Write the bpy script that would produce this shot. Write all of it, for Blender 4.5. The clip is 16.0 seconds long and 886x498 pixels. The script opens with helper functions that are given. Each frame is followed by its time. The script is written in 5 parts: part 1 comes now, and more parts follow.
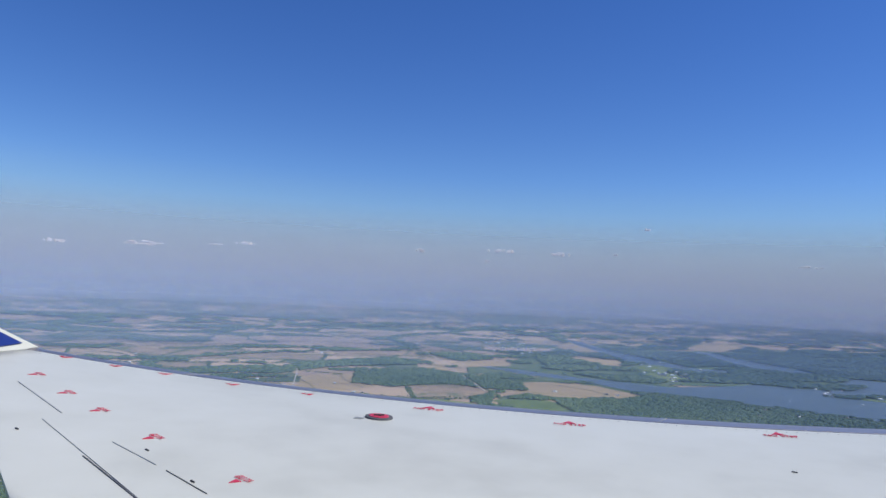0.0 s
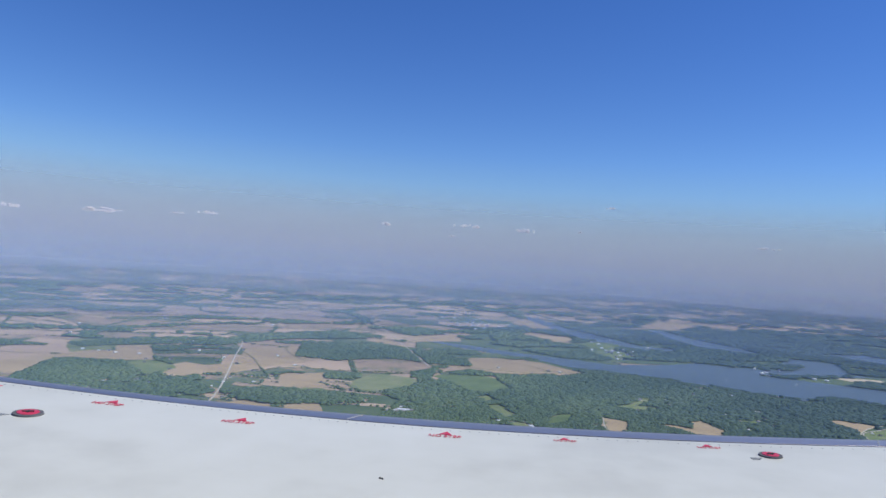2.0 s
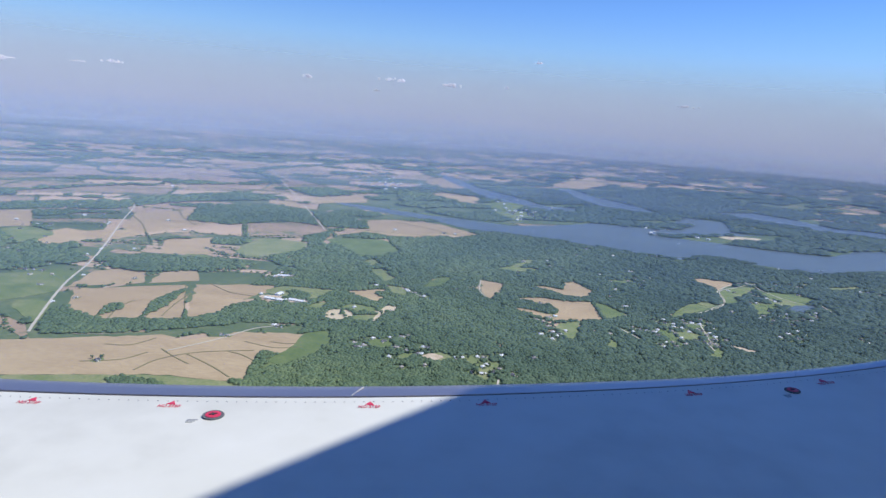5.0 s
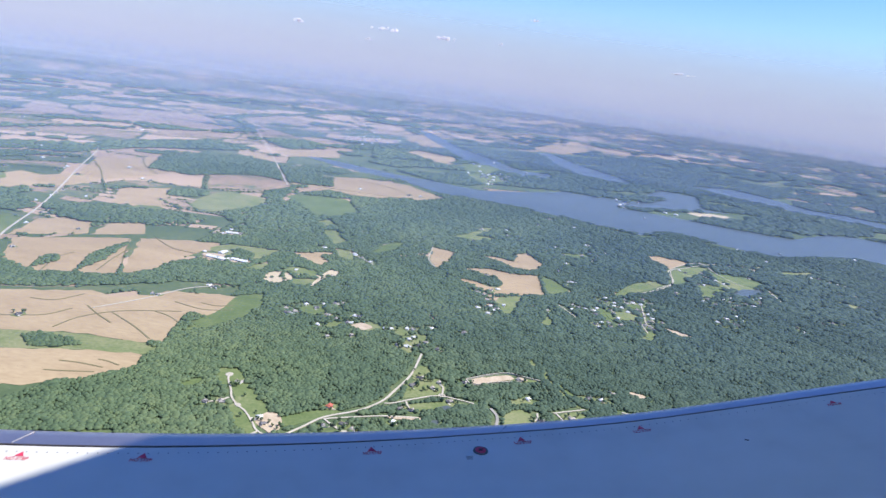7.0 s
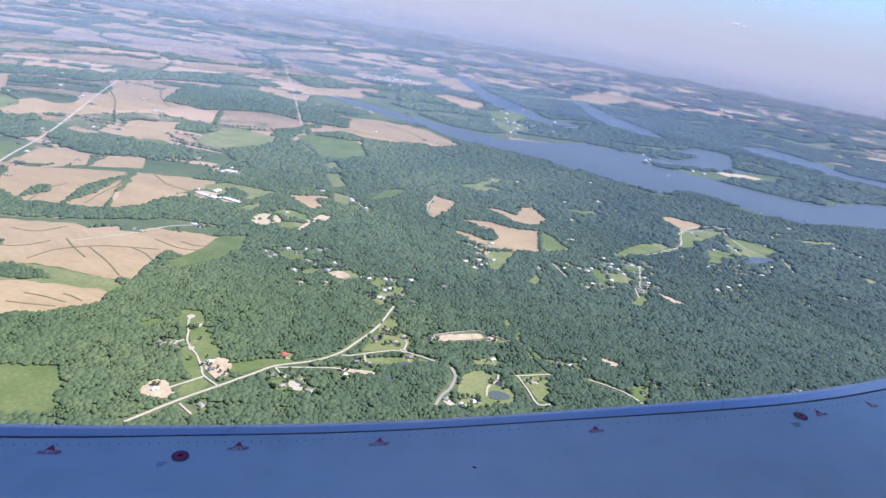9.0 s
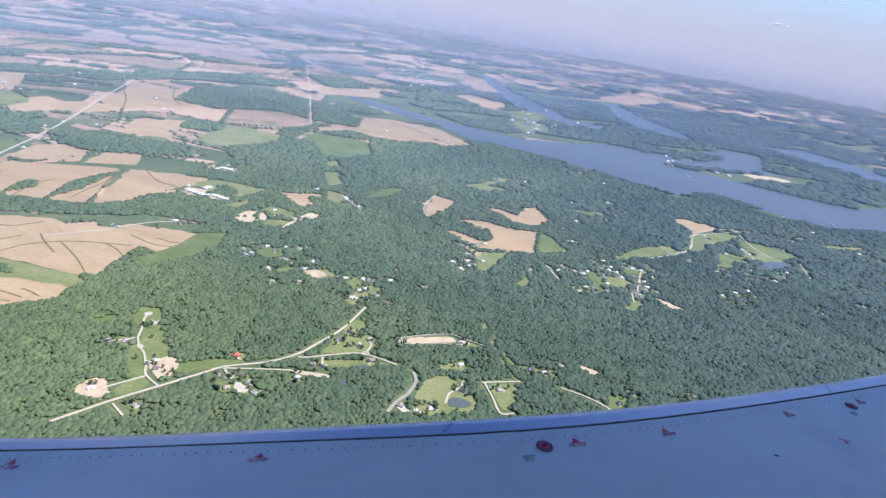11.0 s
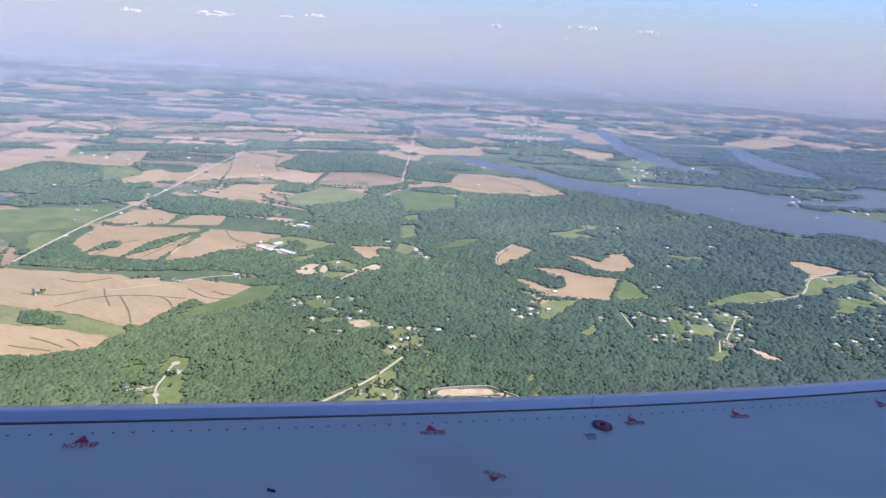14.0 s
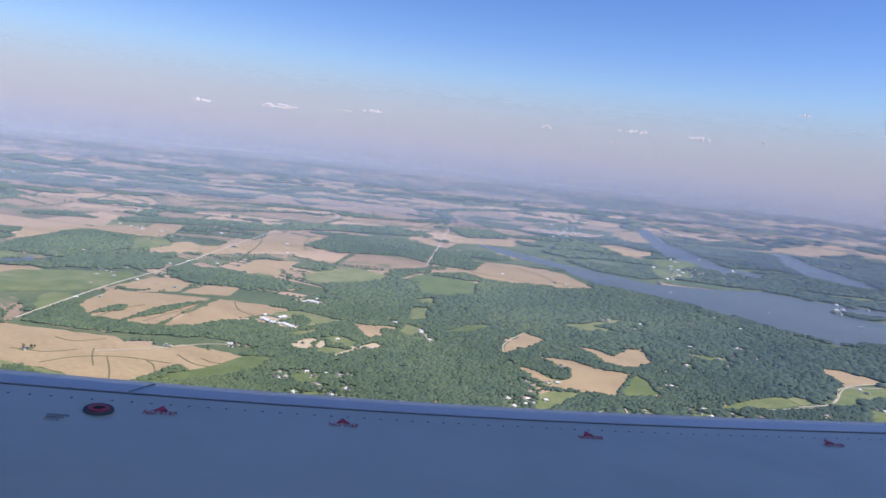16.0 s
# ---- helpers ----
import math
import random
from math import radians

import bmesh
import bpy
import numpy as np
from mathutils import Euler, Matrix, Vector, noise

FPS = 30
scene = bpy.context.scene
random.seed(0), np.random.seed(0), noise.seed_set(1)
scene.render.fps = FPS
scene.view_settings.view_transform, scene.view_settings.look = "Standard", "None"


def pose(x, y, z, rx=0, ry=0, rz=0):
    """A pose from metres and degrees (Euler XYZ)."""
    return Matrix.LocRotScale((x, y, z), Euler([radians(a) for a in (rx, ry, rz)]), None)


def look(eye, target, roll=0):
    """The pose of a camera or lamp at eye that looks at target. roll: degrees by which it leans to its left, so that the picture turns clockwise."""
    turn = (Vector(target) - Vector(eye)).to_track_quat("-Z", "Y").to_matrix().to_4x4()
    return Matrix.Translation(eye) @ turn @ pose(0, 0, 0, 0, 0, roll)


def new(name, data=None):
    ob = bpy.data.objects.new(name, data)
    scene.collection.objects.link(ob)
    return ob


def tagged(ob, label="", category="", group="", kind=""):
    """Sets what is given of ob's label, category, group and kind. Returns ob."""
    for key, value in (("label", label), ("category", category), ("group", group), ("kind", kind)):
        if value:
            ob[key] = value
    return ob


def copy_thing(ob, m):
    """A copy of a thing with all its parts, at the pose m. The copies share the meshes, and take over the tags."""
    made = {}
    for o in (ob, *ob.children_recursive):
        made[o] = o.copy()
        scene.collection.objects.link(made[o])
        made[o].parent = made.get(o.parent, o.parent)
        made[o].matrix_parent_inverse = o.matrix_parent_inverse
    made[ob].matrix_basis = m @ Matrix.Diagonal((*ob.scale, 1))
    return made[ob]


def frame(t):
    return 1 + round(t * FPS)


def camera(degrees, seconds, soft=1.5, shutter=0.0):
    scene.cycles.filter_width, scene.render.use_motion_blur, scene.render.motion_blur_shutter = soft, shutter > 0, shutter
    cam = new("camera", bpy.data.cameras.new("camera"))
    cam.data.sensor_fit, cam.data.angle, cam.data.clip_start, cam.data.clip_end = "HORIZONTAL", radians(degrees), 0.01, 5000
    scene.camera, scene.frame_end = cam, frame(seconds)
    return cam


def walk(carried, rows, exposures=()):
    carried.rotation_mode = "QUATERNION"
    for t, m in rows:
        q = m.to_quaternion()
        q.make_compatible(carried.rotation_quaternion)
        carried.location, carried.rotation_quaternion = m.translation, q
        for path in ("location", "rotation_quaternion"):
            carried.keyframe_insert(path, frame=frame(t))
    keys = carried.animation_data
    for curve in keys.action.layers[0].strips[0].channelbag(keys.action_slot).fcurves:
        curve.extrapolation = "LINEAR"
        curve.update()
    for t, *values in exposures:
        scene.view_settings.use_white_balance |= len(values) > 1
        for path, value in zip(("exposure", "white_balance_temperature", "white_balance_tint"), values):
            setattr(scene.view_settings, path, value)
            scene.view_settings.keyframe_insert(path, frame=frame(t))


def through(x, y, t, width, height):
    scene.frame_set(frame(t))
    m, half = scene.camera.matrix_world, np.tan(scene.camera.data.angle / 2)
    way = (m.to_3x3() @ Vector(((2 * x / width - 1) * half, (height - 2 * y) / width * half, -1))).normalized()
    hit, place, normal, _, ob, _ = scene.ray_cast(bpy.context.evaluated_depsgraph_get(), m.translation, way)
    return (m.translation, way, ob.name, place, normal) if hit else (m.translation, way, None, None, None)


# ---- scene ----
cam = camera(65.3, 16.0)
PATH = [  # seconds, x, y, z, yaw, pitch, roll
    (0.0, -6.845, -1.857, 6.212, 10.12, 2.97, 2.80),
    (0.5, -6.474, -1.790, 6.212, 9.59, 3.65, 2.65),
    (1.0, -6.104, -1.714, 6.261, 8.59, 3.61, 2.76),
    (1.5, -5.733, -1.637, 6.332, 8.07, 2.64, 3.29),
    (2.0, -5.361, -1.561, 6.417, 7.64, 0.94, 3.96),
    (2.5, -4.988, -1.487, 6.533, 7.27, 0.29, 3.30),
    (3.0, -4.609, -1.424, 6.642, 7.05, -0.80, 4.11),
    (3.5, -4.227, -1.379, 6.737, 5.79, -2.21, 4.85),
    (4.0, -3.839, -1.339, 6.838, 4.63, -3.62, 4.35),
    (4.5, -3.443, -1.294, 6.967, 2.83, -8.77, 4.37),
    (5.0, -3.038, -1.238, 7.129, 1.41, -10.67, 4.51),
    (7.5, -0.961, -0.893, 8.016, 0.67, -15.63, 9.24),
    (8.0, -0.536, -0.736, 8.135, 1.38, -17.23, 10.54),
    (8.5, -0.102, -0.513, 8.195, 2.32, -19.12, 10.28),
    (9.0, 0.328, -0.260, 8.200, 2.91, -19.47, 10.21),
    (11.5, 2.422, 1.006, 8.012, 8.25, -19.75, 8.52),
    (12.0, 2.836, 1.290, 7.919, 10.80, -19.25, 7.37),
    (12.5, 3.230, 1.589, 7.806, 13.39, -18.67, 7.92),
    (13.0, 3.601, 1.872, 7.681, 15.11, -18.15, 7.22),
    (13.5, 3.951, 2.162, 7.562, 18.16, -17.37, 6.07),
    (14.0, 4.293, 2.439, 7.433, 18.81, -15.76, 4.22),
    (14.5, 4.630, 2.698, 7.304, 19.79, -14.00, 2.58),
    (15.0, 4.961, 2.959, 7.189, 21.31, -10.65, 2.14),
    (15.5, 5.295, 3.233, 7.070, 23.33, -9.75, 1.45),
    (16.0, 5.626, 3.518, 6.964, 23.76, -8.31, 6.33),
]
rows = []
for t, x, y, z, yaw, pitch, roll in PATH:
    a, b = radians(yaw), radians(pitch)
    eye = Vector((x, y, z))
    ahead = Vector((-math.sin(a) * math.cos(b), math.cos(a) * math.cos(b), math.sin(b)))
    rows.append((t, look(eye, eye + ahead, roll)))
walk(cam, rows, [(0.0, 0.08, 6100, 5), (3.0, 0.2, 6100, 5), (5.0, 0.46, 6050, 7), (7.5, 0.9, 6250, 11), (12.5, 0.94, 6450, 12.5), (14.5, 0.7, 6700, 13), (16.0, 0.56, 6900, 12)])

# ---- light: a clear hazy morning ----
SUN_AZ, SUN_EL = 86.0, 53.0
world = bpy.data.worlds.new("sky")
scene.world = world
world.use_nodes = True
wn, wl = world.node_tree.nodes, world.node_tree.links
sky = wn.new("ShaderNodeTexSky")
sky.sky_type = "NISHITA"
sky.sun_disc = False
sky.sun_elevation, sky.sun_rotation = radians(SUN_EL), radians(SUN_AZ)
sky.altitude, sky.air_density, sky.dust_density, sky.ozone_density = 800, 1.0, 0.0, 5.5
rich = wn.new("ShaderNodeHueSaturation")
rich.inputs["Saturation"].default_value = 1.2
rich.inputs["Hue"].default_value = 0.517
wl.new(sky.outputs[0], rich.inputs["Color"])
wl.new(rich.outputs[0], wn["Background"].inputs[0])
wn["Background"].inputs[1].default_value = 0.108
sun_dir = Vector((math.sin(radians(SUN_AZ)) * math.cos(radians(SUN_EL)), math.cos(radians(SUN_AZ)) * math.cos(radians(SUN_EL)), math.sin(radians(SUN_EL))))
sun = new("sun", bpy.data.lights.new("sun", "SUN"))
sun.data.energy, sun.data.angle, sun.data.color = 3.9, radians(0.5), (1.0, 0.95, 0.87)
sun.matrix_world = look(sun_dir * 60, (0, 0, 0))


# ---- materials ----
def material(name, stops, scale=1.0, rough=0.9, metal=0.0, bump=0.0, fine=8.0, island=0.0, per_object=0.0, spec=0.3, stretch=(1, 1, 1), turn=0.0):
    """Two scales of noise over colour stops, with optional variation by island or by object and a fine bump."""
    m = bpy.data.materials.new(name)
    m.use_nodes = True
    n, l = m.node_tree.nodes, m.node_tree.links
    bsdf = n["Principled BSDF"]
    bsdf.inputs["Roughness"].default_value = rough
    bsdf.inputs["Metallic"].default_value = metal
    bsdf.inputs["Specular IOR Level"].default_value = spec
    geo = n.new("ShaderNodeNewGeometry")
    mapping = n.new("ShaderNodeMapping")
    mapping.inputs["Scale"].default_value = stretch
    mapping.inputs["Rotation"].default_value = (0, 0, turn)
    l.new(geo.outputs["Position"], mapping.inputs[0])
    big, small = n.new("ShaderNodeTexNoise"), n.new("ShaderNodeTexNoise")
    big.inputs["Scale"].default_value, big.inputs["Detail"].default_value = scale, 5
    small.inputs["Scale"].default_value, small.inputs["Detail"].default_value = scale * fine, 4
    l.new(mapping.outputs[0], big.inputs[0])
    l.new(mapping.outputs[0], small.inputs[0])
    mix = n.new("ShaderNodeMath")
    mix.operation = "MULTIPLY_ADD"
    mix.inputs[1].default_value = 0.55
    l.new(big.outputs[0], mix.inputs[0])
    half = n.new("ShaderNodeMath")
    half.operation = "MULTIPLY"
    half.inputs[1].default_value = 0.45
    l.new(small.outputs[0], half.inputs[0])
    l.new(half.outputs[0], mix.inputs[2])
    value = mix.outputs[0]
    if island or per_object:
        shift = n.new("ShaderNodeMath")
        shift.operation = "MULTIPLY_ADD"
        shift.inputs[1].default_value = island or per_object
        add = n.new("ShaderNodeMath")
        add.operation = "SUBTRACT"
        add.inputs[1].default_value = (island or per_object) / 2
        source = geo.outputs["Random Per Island"] if island else n.new("ShaderNodeObjectInfo").outputs["Random"]
        l.new(source, shift.inputs[0])
        l.new(value, add.inputs[0])
        l.new(add.outputs[0], shift.inputs[2])
        value = shift.outputs[0]
    ramp = n.new("ShaderNodeValToRGB")
    els = ramp.color_ramp.elements
    while len(els) < len(stops):
        els.new(0.5)
    for e, (p, c) in zip(els, stops):
        e.position, e.color = p, (*c, 1)
    l.new(value, ramp.inputs[0])
    l.new(ramp.outputs[0], bsdf.inputs["Base Color"])
    if bump:
        b = n.new("ShaderNodeBump")
        b.inputs["Strength"].default_value, b.inputs["Distance"].default_value = bump, 0.01
        l.new(small.outputs[0], b.inputs["Height"])
        l.new(b.outputs[0], bsdf.inputs["Normal"])
    return m


M_GROUND = material("meadow", [(0.3, (0.06, 0.095, 0.045)), (0.5, (0.1, 0.14, 0.065)), (0.68, (0.17, 0.185, 0.095))], 0.35, fine=12)
M_TILLED = material("tilled_soil", [(0.25, (0.29, 0.21, 0.122)), (0.5, (0.39, 0.292, 0.172)), (0.75, (0.48, 0.372, 0.225))], 0.45, fine=9, island=0.1, stretch=(1, 2.2, 1), turn=0.36)
M_FAR_FIELD = material("distant_crops", [(0.1, (0.08, 0.115, 0.06)), (0.31, (0.16, 0.18, 0.1)), (0.35, (0.3, 0.22, 0.148)), (0.8, (0.47, 0.347, 0.236))], 0.5, fine=6, island=0.75)
M_PALE = material("pale_soil", [(0.3, (0.46, 0.38, 0.25)), (0.7, (0.58, 0.48, 0.33))], 1.2)
M_GRASS = material("grass", [(0.3, (0.1, 0.145, 0.05)), (0.5, (0.15, 0.19, 0.072)), (0.7, (0.25, 0.255, 0.125))], 1.1, fine=10, per_object=0.25)
M_BARE = material("bare_earth", [(0.3, (0.38, 0.29, 0.19)), (0.7, (0.58, 0.48, 0.35))], 4.0)
M_ASPHALT = material("worn_asphalt", [(0.3, (0.26, 0.25, 0.22)), (0.7, (0.36, 0.34, 0.3))], 3.0)
M_CONCRETE = material("pale_concrete", [(0.3, (0.4, 0.365, 0.29)), (0.7, (0.54, 0.49, 0.4))], 5.0)
M_WATER = material("lake_water", [(0.3, (0.085, 0.105, 0.1)), (0.7, (0.11, 0.132, 0.125))], 0.4, rough=0.3, spec=0.3, bump=0.08, fine=60)
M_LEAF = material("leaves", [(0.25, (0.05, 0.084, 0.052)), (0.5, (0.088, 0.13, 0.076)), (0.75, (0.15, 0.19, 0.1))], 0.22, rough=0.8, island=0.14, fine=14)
# Darker, bluer leaves eastwards: shade and window tint painted into the colour.
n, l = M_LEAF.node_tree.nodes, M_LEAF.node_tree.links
geo, sep, drift, east_shade, kinds, shade_tint = (n.new("ShaderNode" + k) for k in ("NewGeometry", "SeparateXYZ", "TexNoise", "MapRange", "ValToRGB", "MixRGB"))
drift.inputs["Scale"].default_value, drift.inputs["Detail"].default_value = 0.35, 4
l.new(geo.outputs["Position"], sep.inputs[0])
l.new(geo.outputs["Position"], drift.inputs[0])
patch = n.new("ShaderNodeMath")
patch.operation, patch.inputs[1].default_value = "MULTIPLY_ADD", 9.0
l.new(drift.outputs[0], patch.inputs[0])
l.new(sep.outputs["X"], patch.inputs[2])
east_shade.inputs["From Min"].default_value, east_shade.inputs["From Max"].default_value = -3.0, 13.0
l.new(patch.outputs[0], east_shade.inputs["Value"])
l.new(east_shade.outputs[0], kinds.inputs[0])
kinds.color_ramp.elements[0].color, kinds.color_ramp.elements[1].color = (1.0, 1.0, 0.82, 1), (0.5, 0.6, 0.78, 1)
shade_tint.blend_type, shade_tint.inputs[0].default_value = "MULTIPLY", 1.0
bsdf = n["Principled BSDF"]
l.new(bsdf.inputs["Base Color"].links[0].from_socket, shade_tint.inputs[1])
l.new(kinds.outputs[0], shade_tint.inputs[2])
l.new(shade_tint.outputs[0], bsdf.inputs["Base Color"])
M_BARK = material("bark", [(0.3, (0.07, 0.05, 0.035)), (0.7, (0.13, 0.1, 0.07))], 40)
M_WALL = material("house_siding", [(0.25, (0.6, 0.57, 0.52)), (0.5, (0.74, 0.73, 0.7)), (0.75, (0.8, 0.79, 0.77))], 30, per_object=0.5)
M_ROOF = material("roof_shingles", [(0.2, (0.07, 0.07, 0.085)), (0.45, (0.16, 0.155, 0.16)), (0.8, (0.42, 0.38, 0.34))], 40, per_object=0.8, bump=0.3)
M_ROOF_RED = material("red_metal_roof", [(0.3, (0.4, 0.11, 0.08)), (0.7, (0.52, 0.17, 0.12))], 30)
M_METAL_ROOF = material("pale_metal_roof", [(0.3, (0.6, 0.6, 0.6)), (0.7, (0.78, 0.78, 0.78))], 30, rough=0.5)
M_GLASS = material("window_glass", [(0.3, (0.03, 0.035, 0.045)), (0.7, (0.05, 0.055, 0.065))], 20, rough=0.15, spec=0.6)
M_DOOR = material("painted_door", [(0.3, (0.2, 0.12, 0.09)), (0.7, (0.3, 0.18, 0.12))], 30, per_object=0.4)
M_SKIN = material("white_aircraft_paint", [(0.3, (0.52, 0.5, 0.435)), (0.5, (0.615, 0.595, 0.525)), (0.7, (0.66, 0.64, 0.575))], 0.7, rough=0.42, spec=0.3, fine=5, bump=0.006)
M_SKIN.node_tree.nodes["Principled BSDF"].inputs["Coat Weight"].default_value = 0.15
M_SKIN.node_tree.nodes["Principled BSDF"].inputs["Coat Roughness"].default_value = 0.15
M_SLAT = material("brushed_aluminium", [(0.3, (0.56, 0.475, 0.45)), (0.7, (0.64, 0.55, 0.52))], 2.0, rough=0.38, metal=0.92, fine=25)
M_STREAK = material("dry_grass", [(0.3, (0.14, 0.135, 0.066)), (0.7, (0.24, 0.205, 0.11))], 6.0)
M_RING = material("worn_dark_ring", [(0.3, (0.08, 0.08, 0.09)), (0.7, (0.14, 0.14, 0.15))], 20)
M_DARK = material("dark_sealant", [(0.3, (0.03, 0.03, 0.035)), (0.7, (0.06, 0.06, 0.065))], 20)
M_SEAM = material("grey_sealant", [(0.3, (0.3, 0.3, 0.31)), (0.7, (0.45, 0.45, 0.46))], 20)
M_RED = material("red_marking_paint", [(0.3, (0.5, 0.025, 0.07)), (0.7, (0.62, 0.05, 0.1))], 25, rough=0.45)
M_BLUE = material("blue_livery_paint", [(0.3, (0.015, 0.03, 0.16)), (0.7, (0.025, 0.045, 0.22))], 5, rough=0.3)
M_BOAT = material("white_gelcoat", [(0.3, (0.75, 0.75, 0.75)), (0.7, (0.85, 0.85, 0.85))], 10, rough=0.4)


def airy(name, colour, opacity, low, high, rise=0.0, reach=0.0, through=0.45):
    """Tinted, mostly see-through surface standing in for airborne scatter: lit by sun and sky, thinning out between two
    heights.
    """
    m = bpy.data.materials.new(name)
    m.use_nodes = True
    n, l = m.node_tree.nodes, m.node_tree.links
    n.remove(n["Principled BSDF"])
    out = n["Material Output"]
    clear, lit, back, both, mix = (n.new("ShaderNode" + k) for k in ("BsdfTransparent", "BsdfDiffuse", "BsdfTranslucent", "MixShader", "MixShader"))
    for s in (lit, back):
        s.inputs[0].default_value = (*colour, 1)
    both.inputs[0].default_value = through
    l.new(lit.outputs[0], both.inputs[1])
    l.new(back.outputs[0], both.inputs[2])
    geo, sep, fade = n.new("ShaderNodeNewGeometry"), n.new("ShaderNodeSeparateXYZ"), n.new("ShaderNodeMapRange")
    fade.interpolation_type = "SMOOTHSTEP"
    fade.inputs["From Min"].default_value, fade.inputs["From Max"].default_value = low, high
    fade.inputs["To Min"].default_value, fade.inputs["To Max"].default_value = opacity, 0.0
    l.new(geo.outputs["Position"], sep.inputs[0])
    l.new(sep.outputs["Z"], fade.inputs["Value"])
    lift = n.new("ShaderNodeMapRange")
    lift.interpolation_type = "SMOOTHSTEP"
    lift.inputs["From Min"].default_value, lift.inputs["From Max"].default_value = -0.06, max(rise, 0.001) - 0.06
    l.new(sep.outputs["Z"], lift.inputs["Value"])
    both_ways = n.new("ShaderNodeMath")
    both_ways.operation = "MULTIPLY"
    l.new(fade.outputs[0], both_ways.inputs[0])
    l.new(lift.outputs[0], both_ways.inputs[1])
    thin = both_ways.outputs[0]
    # Opacity falls eastwards: the window's dimming of that side put into the haze.
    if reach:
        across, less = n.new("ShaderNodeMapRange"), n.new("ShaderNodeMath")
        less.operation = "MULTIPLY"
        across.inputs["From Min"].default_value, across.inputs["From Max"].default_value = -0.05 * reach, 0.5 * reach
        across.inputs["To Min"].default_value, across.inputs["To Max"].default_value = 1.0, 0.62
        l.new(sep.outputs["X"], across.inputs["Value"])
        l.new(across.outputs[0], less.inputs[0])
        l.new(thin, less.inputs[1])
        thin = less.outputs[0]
    l.new(thin, mix.inputs[0])
    l.new(clear.outputs[0], mix.inputs[1])
    l.new(both.outputs[0], mix.inputs[2])
    l.new(mix.outputs[0], out.inputs[0])
    return m


# ---- small builders ----
def mesh_of(name, verts, faces, mat, smooth=False):
    me = bpy.data.meshes.new(name)
    me.from_pydata([tuple(v) for v in verts], [], [tuple(f) for f in faces])
    me.materials.append(mat)
    if smooth:
        me.polygons.foreach_set("use_smooth", [True] * len(me.polygons))
    me.update()
    return me


def part(name, me, parent=None, label=""):
    ob = new(name, me)
    if parent:
        ob.parent = parent
    return tagged(ob, label) if label else ob


def bm_mesh(name, bm, mat, smooth=False):
    bmesh.ops.recalc_face_normals(bm, faces=bm.faces)
    me = bpy.data.meshes.new(name)
    bm.to_mesh(me)
    bm.free()
    me.materials.append(mat)
    if smooth:
        me.polygons.foreach_set("use_smooth", [True] * len(me.polygons))
    return me


def box(bm, x0, y0, z0, x1, y1, z1):
    bmesh.ops.create_cube(bm, size=1, matrix=Matrix.Translation(((x0 + x1) / 2, (y0 + y1) / 2, (z0 + z1) / 2)) @ Matrix.Diagonal((x1 - x0, y1 - y0, z1 - z0, 1)))


def wander(pts, step, amount, rng, closed=True):
    """An outline with more corners, each a little off the straight line."""
    out = []
    for i in range(len(pts) if closed else len(pts) - 1):
        a, b = np.array(pts[i]), np.array(pts[(i + 1) % len(pts)])
        d = np.linalg.norm(b - a)
        k = max(1, min(14, int(d / step)))
        side = np.array([-(b - a)[1], (b - a)[0]]) / max(d, 1e-6)
        for j in range(k):
            w = rng.normal(0, amount) if j else rng.normal(0, amount * 0.3)
            out.append(a + (b - a) * j / k + side * w)
    if not closed:
        out.append(np.array(pts[-1]))
    return np.array(out)


def slab(name, outline, top, mat, depth=0.02):
    bm = bmesh.new()
    low = [bm.verts.new((x, y, top - depth)) for x, y in outline]
    high = [bm.verts.new((x, y, top)) for x, y in outline]
    n = len(outline)
    bmesh.ops.triangle_fill(bm, use_beauty=True, use_dissolve=False, edges=[bm.edges.new((high[i], high[(i + 1) % n])) for i in range(n)])
    for i in range(n):
        bm.faces.new((low[i], low[(i + 1) % n], high[(i + 1) % n], high[i]))
    me = bm_mesh(name, bm, mat)
    return me


def ribbon(name, pts, width, top, mat):
    """A strip of even width along a bent line, with a little thickness."""
    pts = np.array(pts, float)
    d = np.gradient(pts, axis=0)
    d /= np.linalg.norm(d, axis=1)[:, None] + 1e-9
    side = np.c_[-d[:, 1], d[:, 0]] * width / 2
    verts, faces = [], []
    for p, s in zip(pts, side):
        verts += [(*(p + s), top), (*(p - s), top), (*(p - s), top - 0.01), (*(p + s), top - 0.01)]
    for i in range(len(pts) - 1):
        a, b = 4 * i, 4 * i + 4
        for k in range(4):
            faces.append((a + k, a + (k + 1) % 4, b + (k + 1) % 4, b + k))
    faces += [(0, 1, 2, 3), (len(verts) - 4, len(verts) - 1, len(verts) - 2, len(verts) - 3)]
    return mesh_of(name, verts, faces, mat)


def bend(pts, n=10):
    """A smooth line through the points."""
    p = [np.array(q, float) for q in pts]
    p = [2 * p[0] - p[1], *p, 2 * p[-1] - p[-2]]
    out = []
    for i in range(1, len(p) - 2):
        for t in np.linspace(0, 1, n, endpoint=False):
            out.append(0.5 * (2 * p[i] + (p[i + 1] - p[i - 1]) * t + (2 * p[i - 1] - 5 * p[i] + 4 * p[i + 1] - p[i + 2]) * t**2 + (3 * p[i] - p[i - 1] - 3 * p[i + 1] + p[i + 2]) * t**3))
    return np.array([*out, p[-2]])


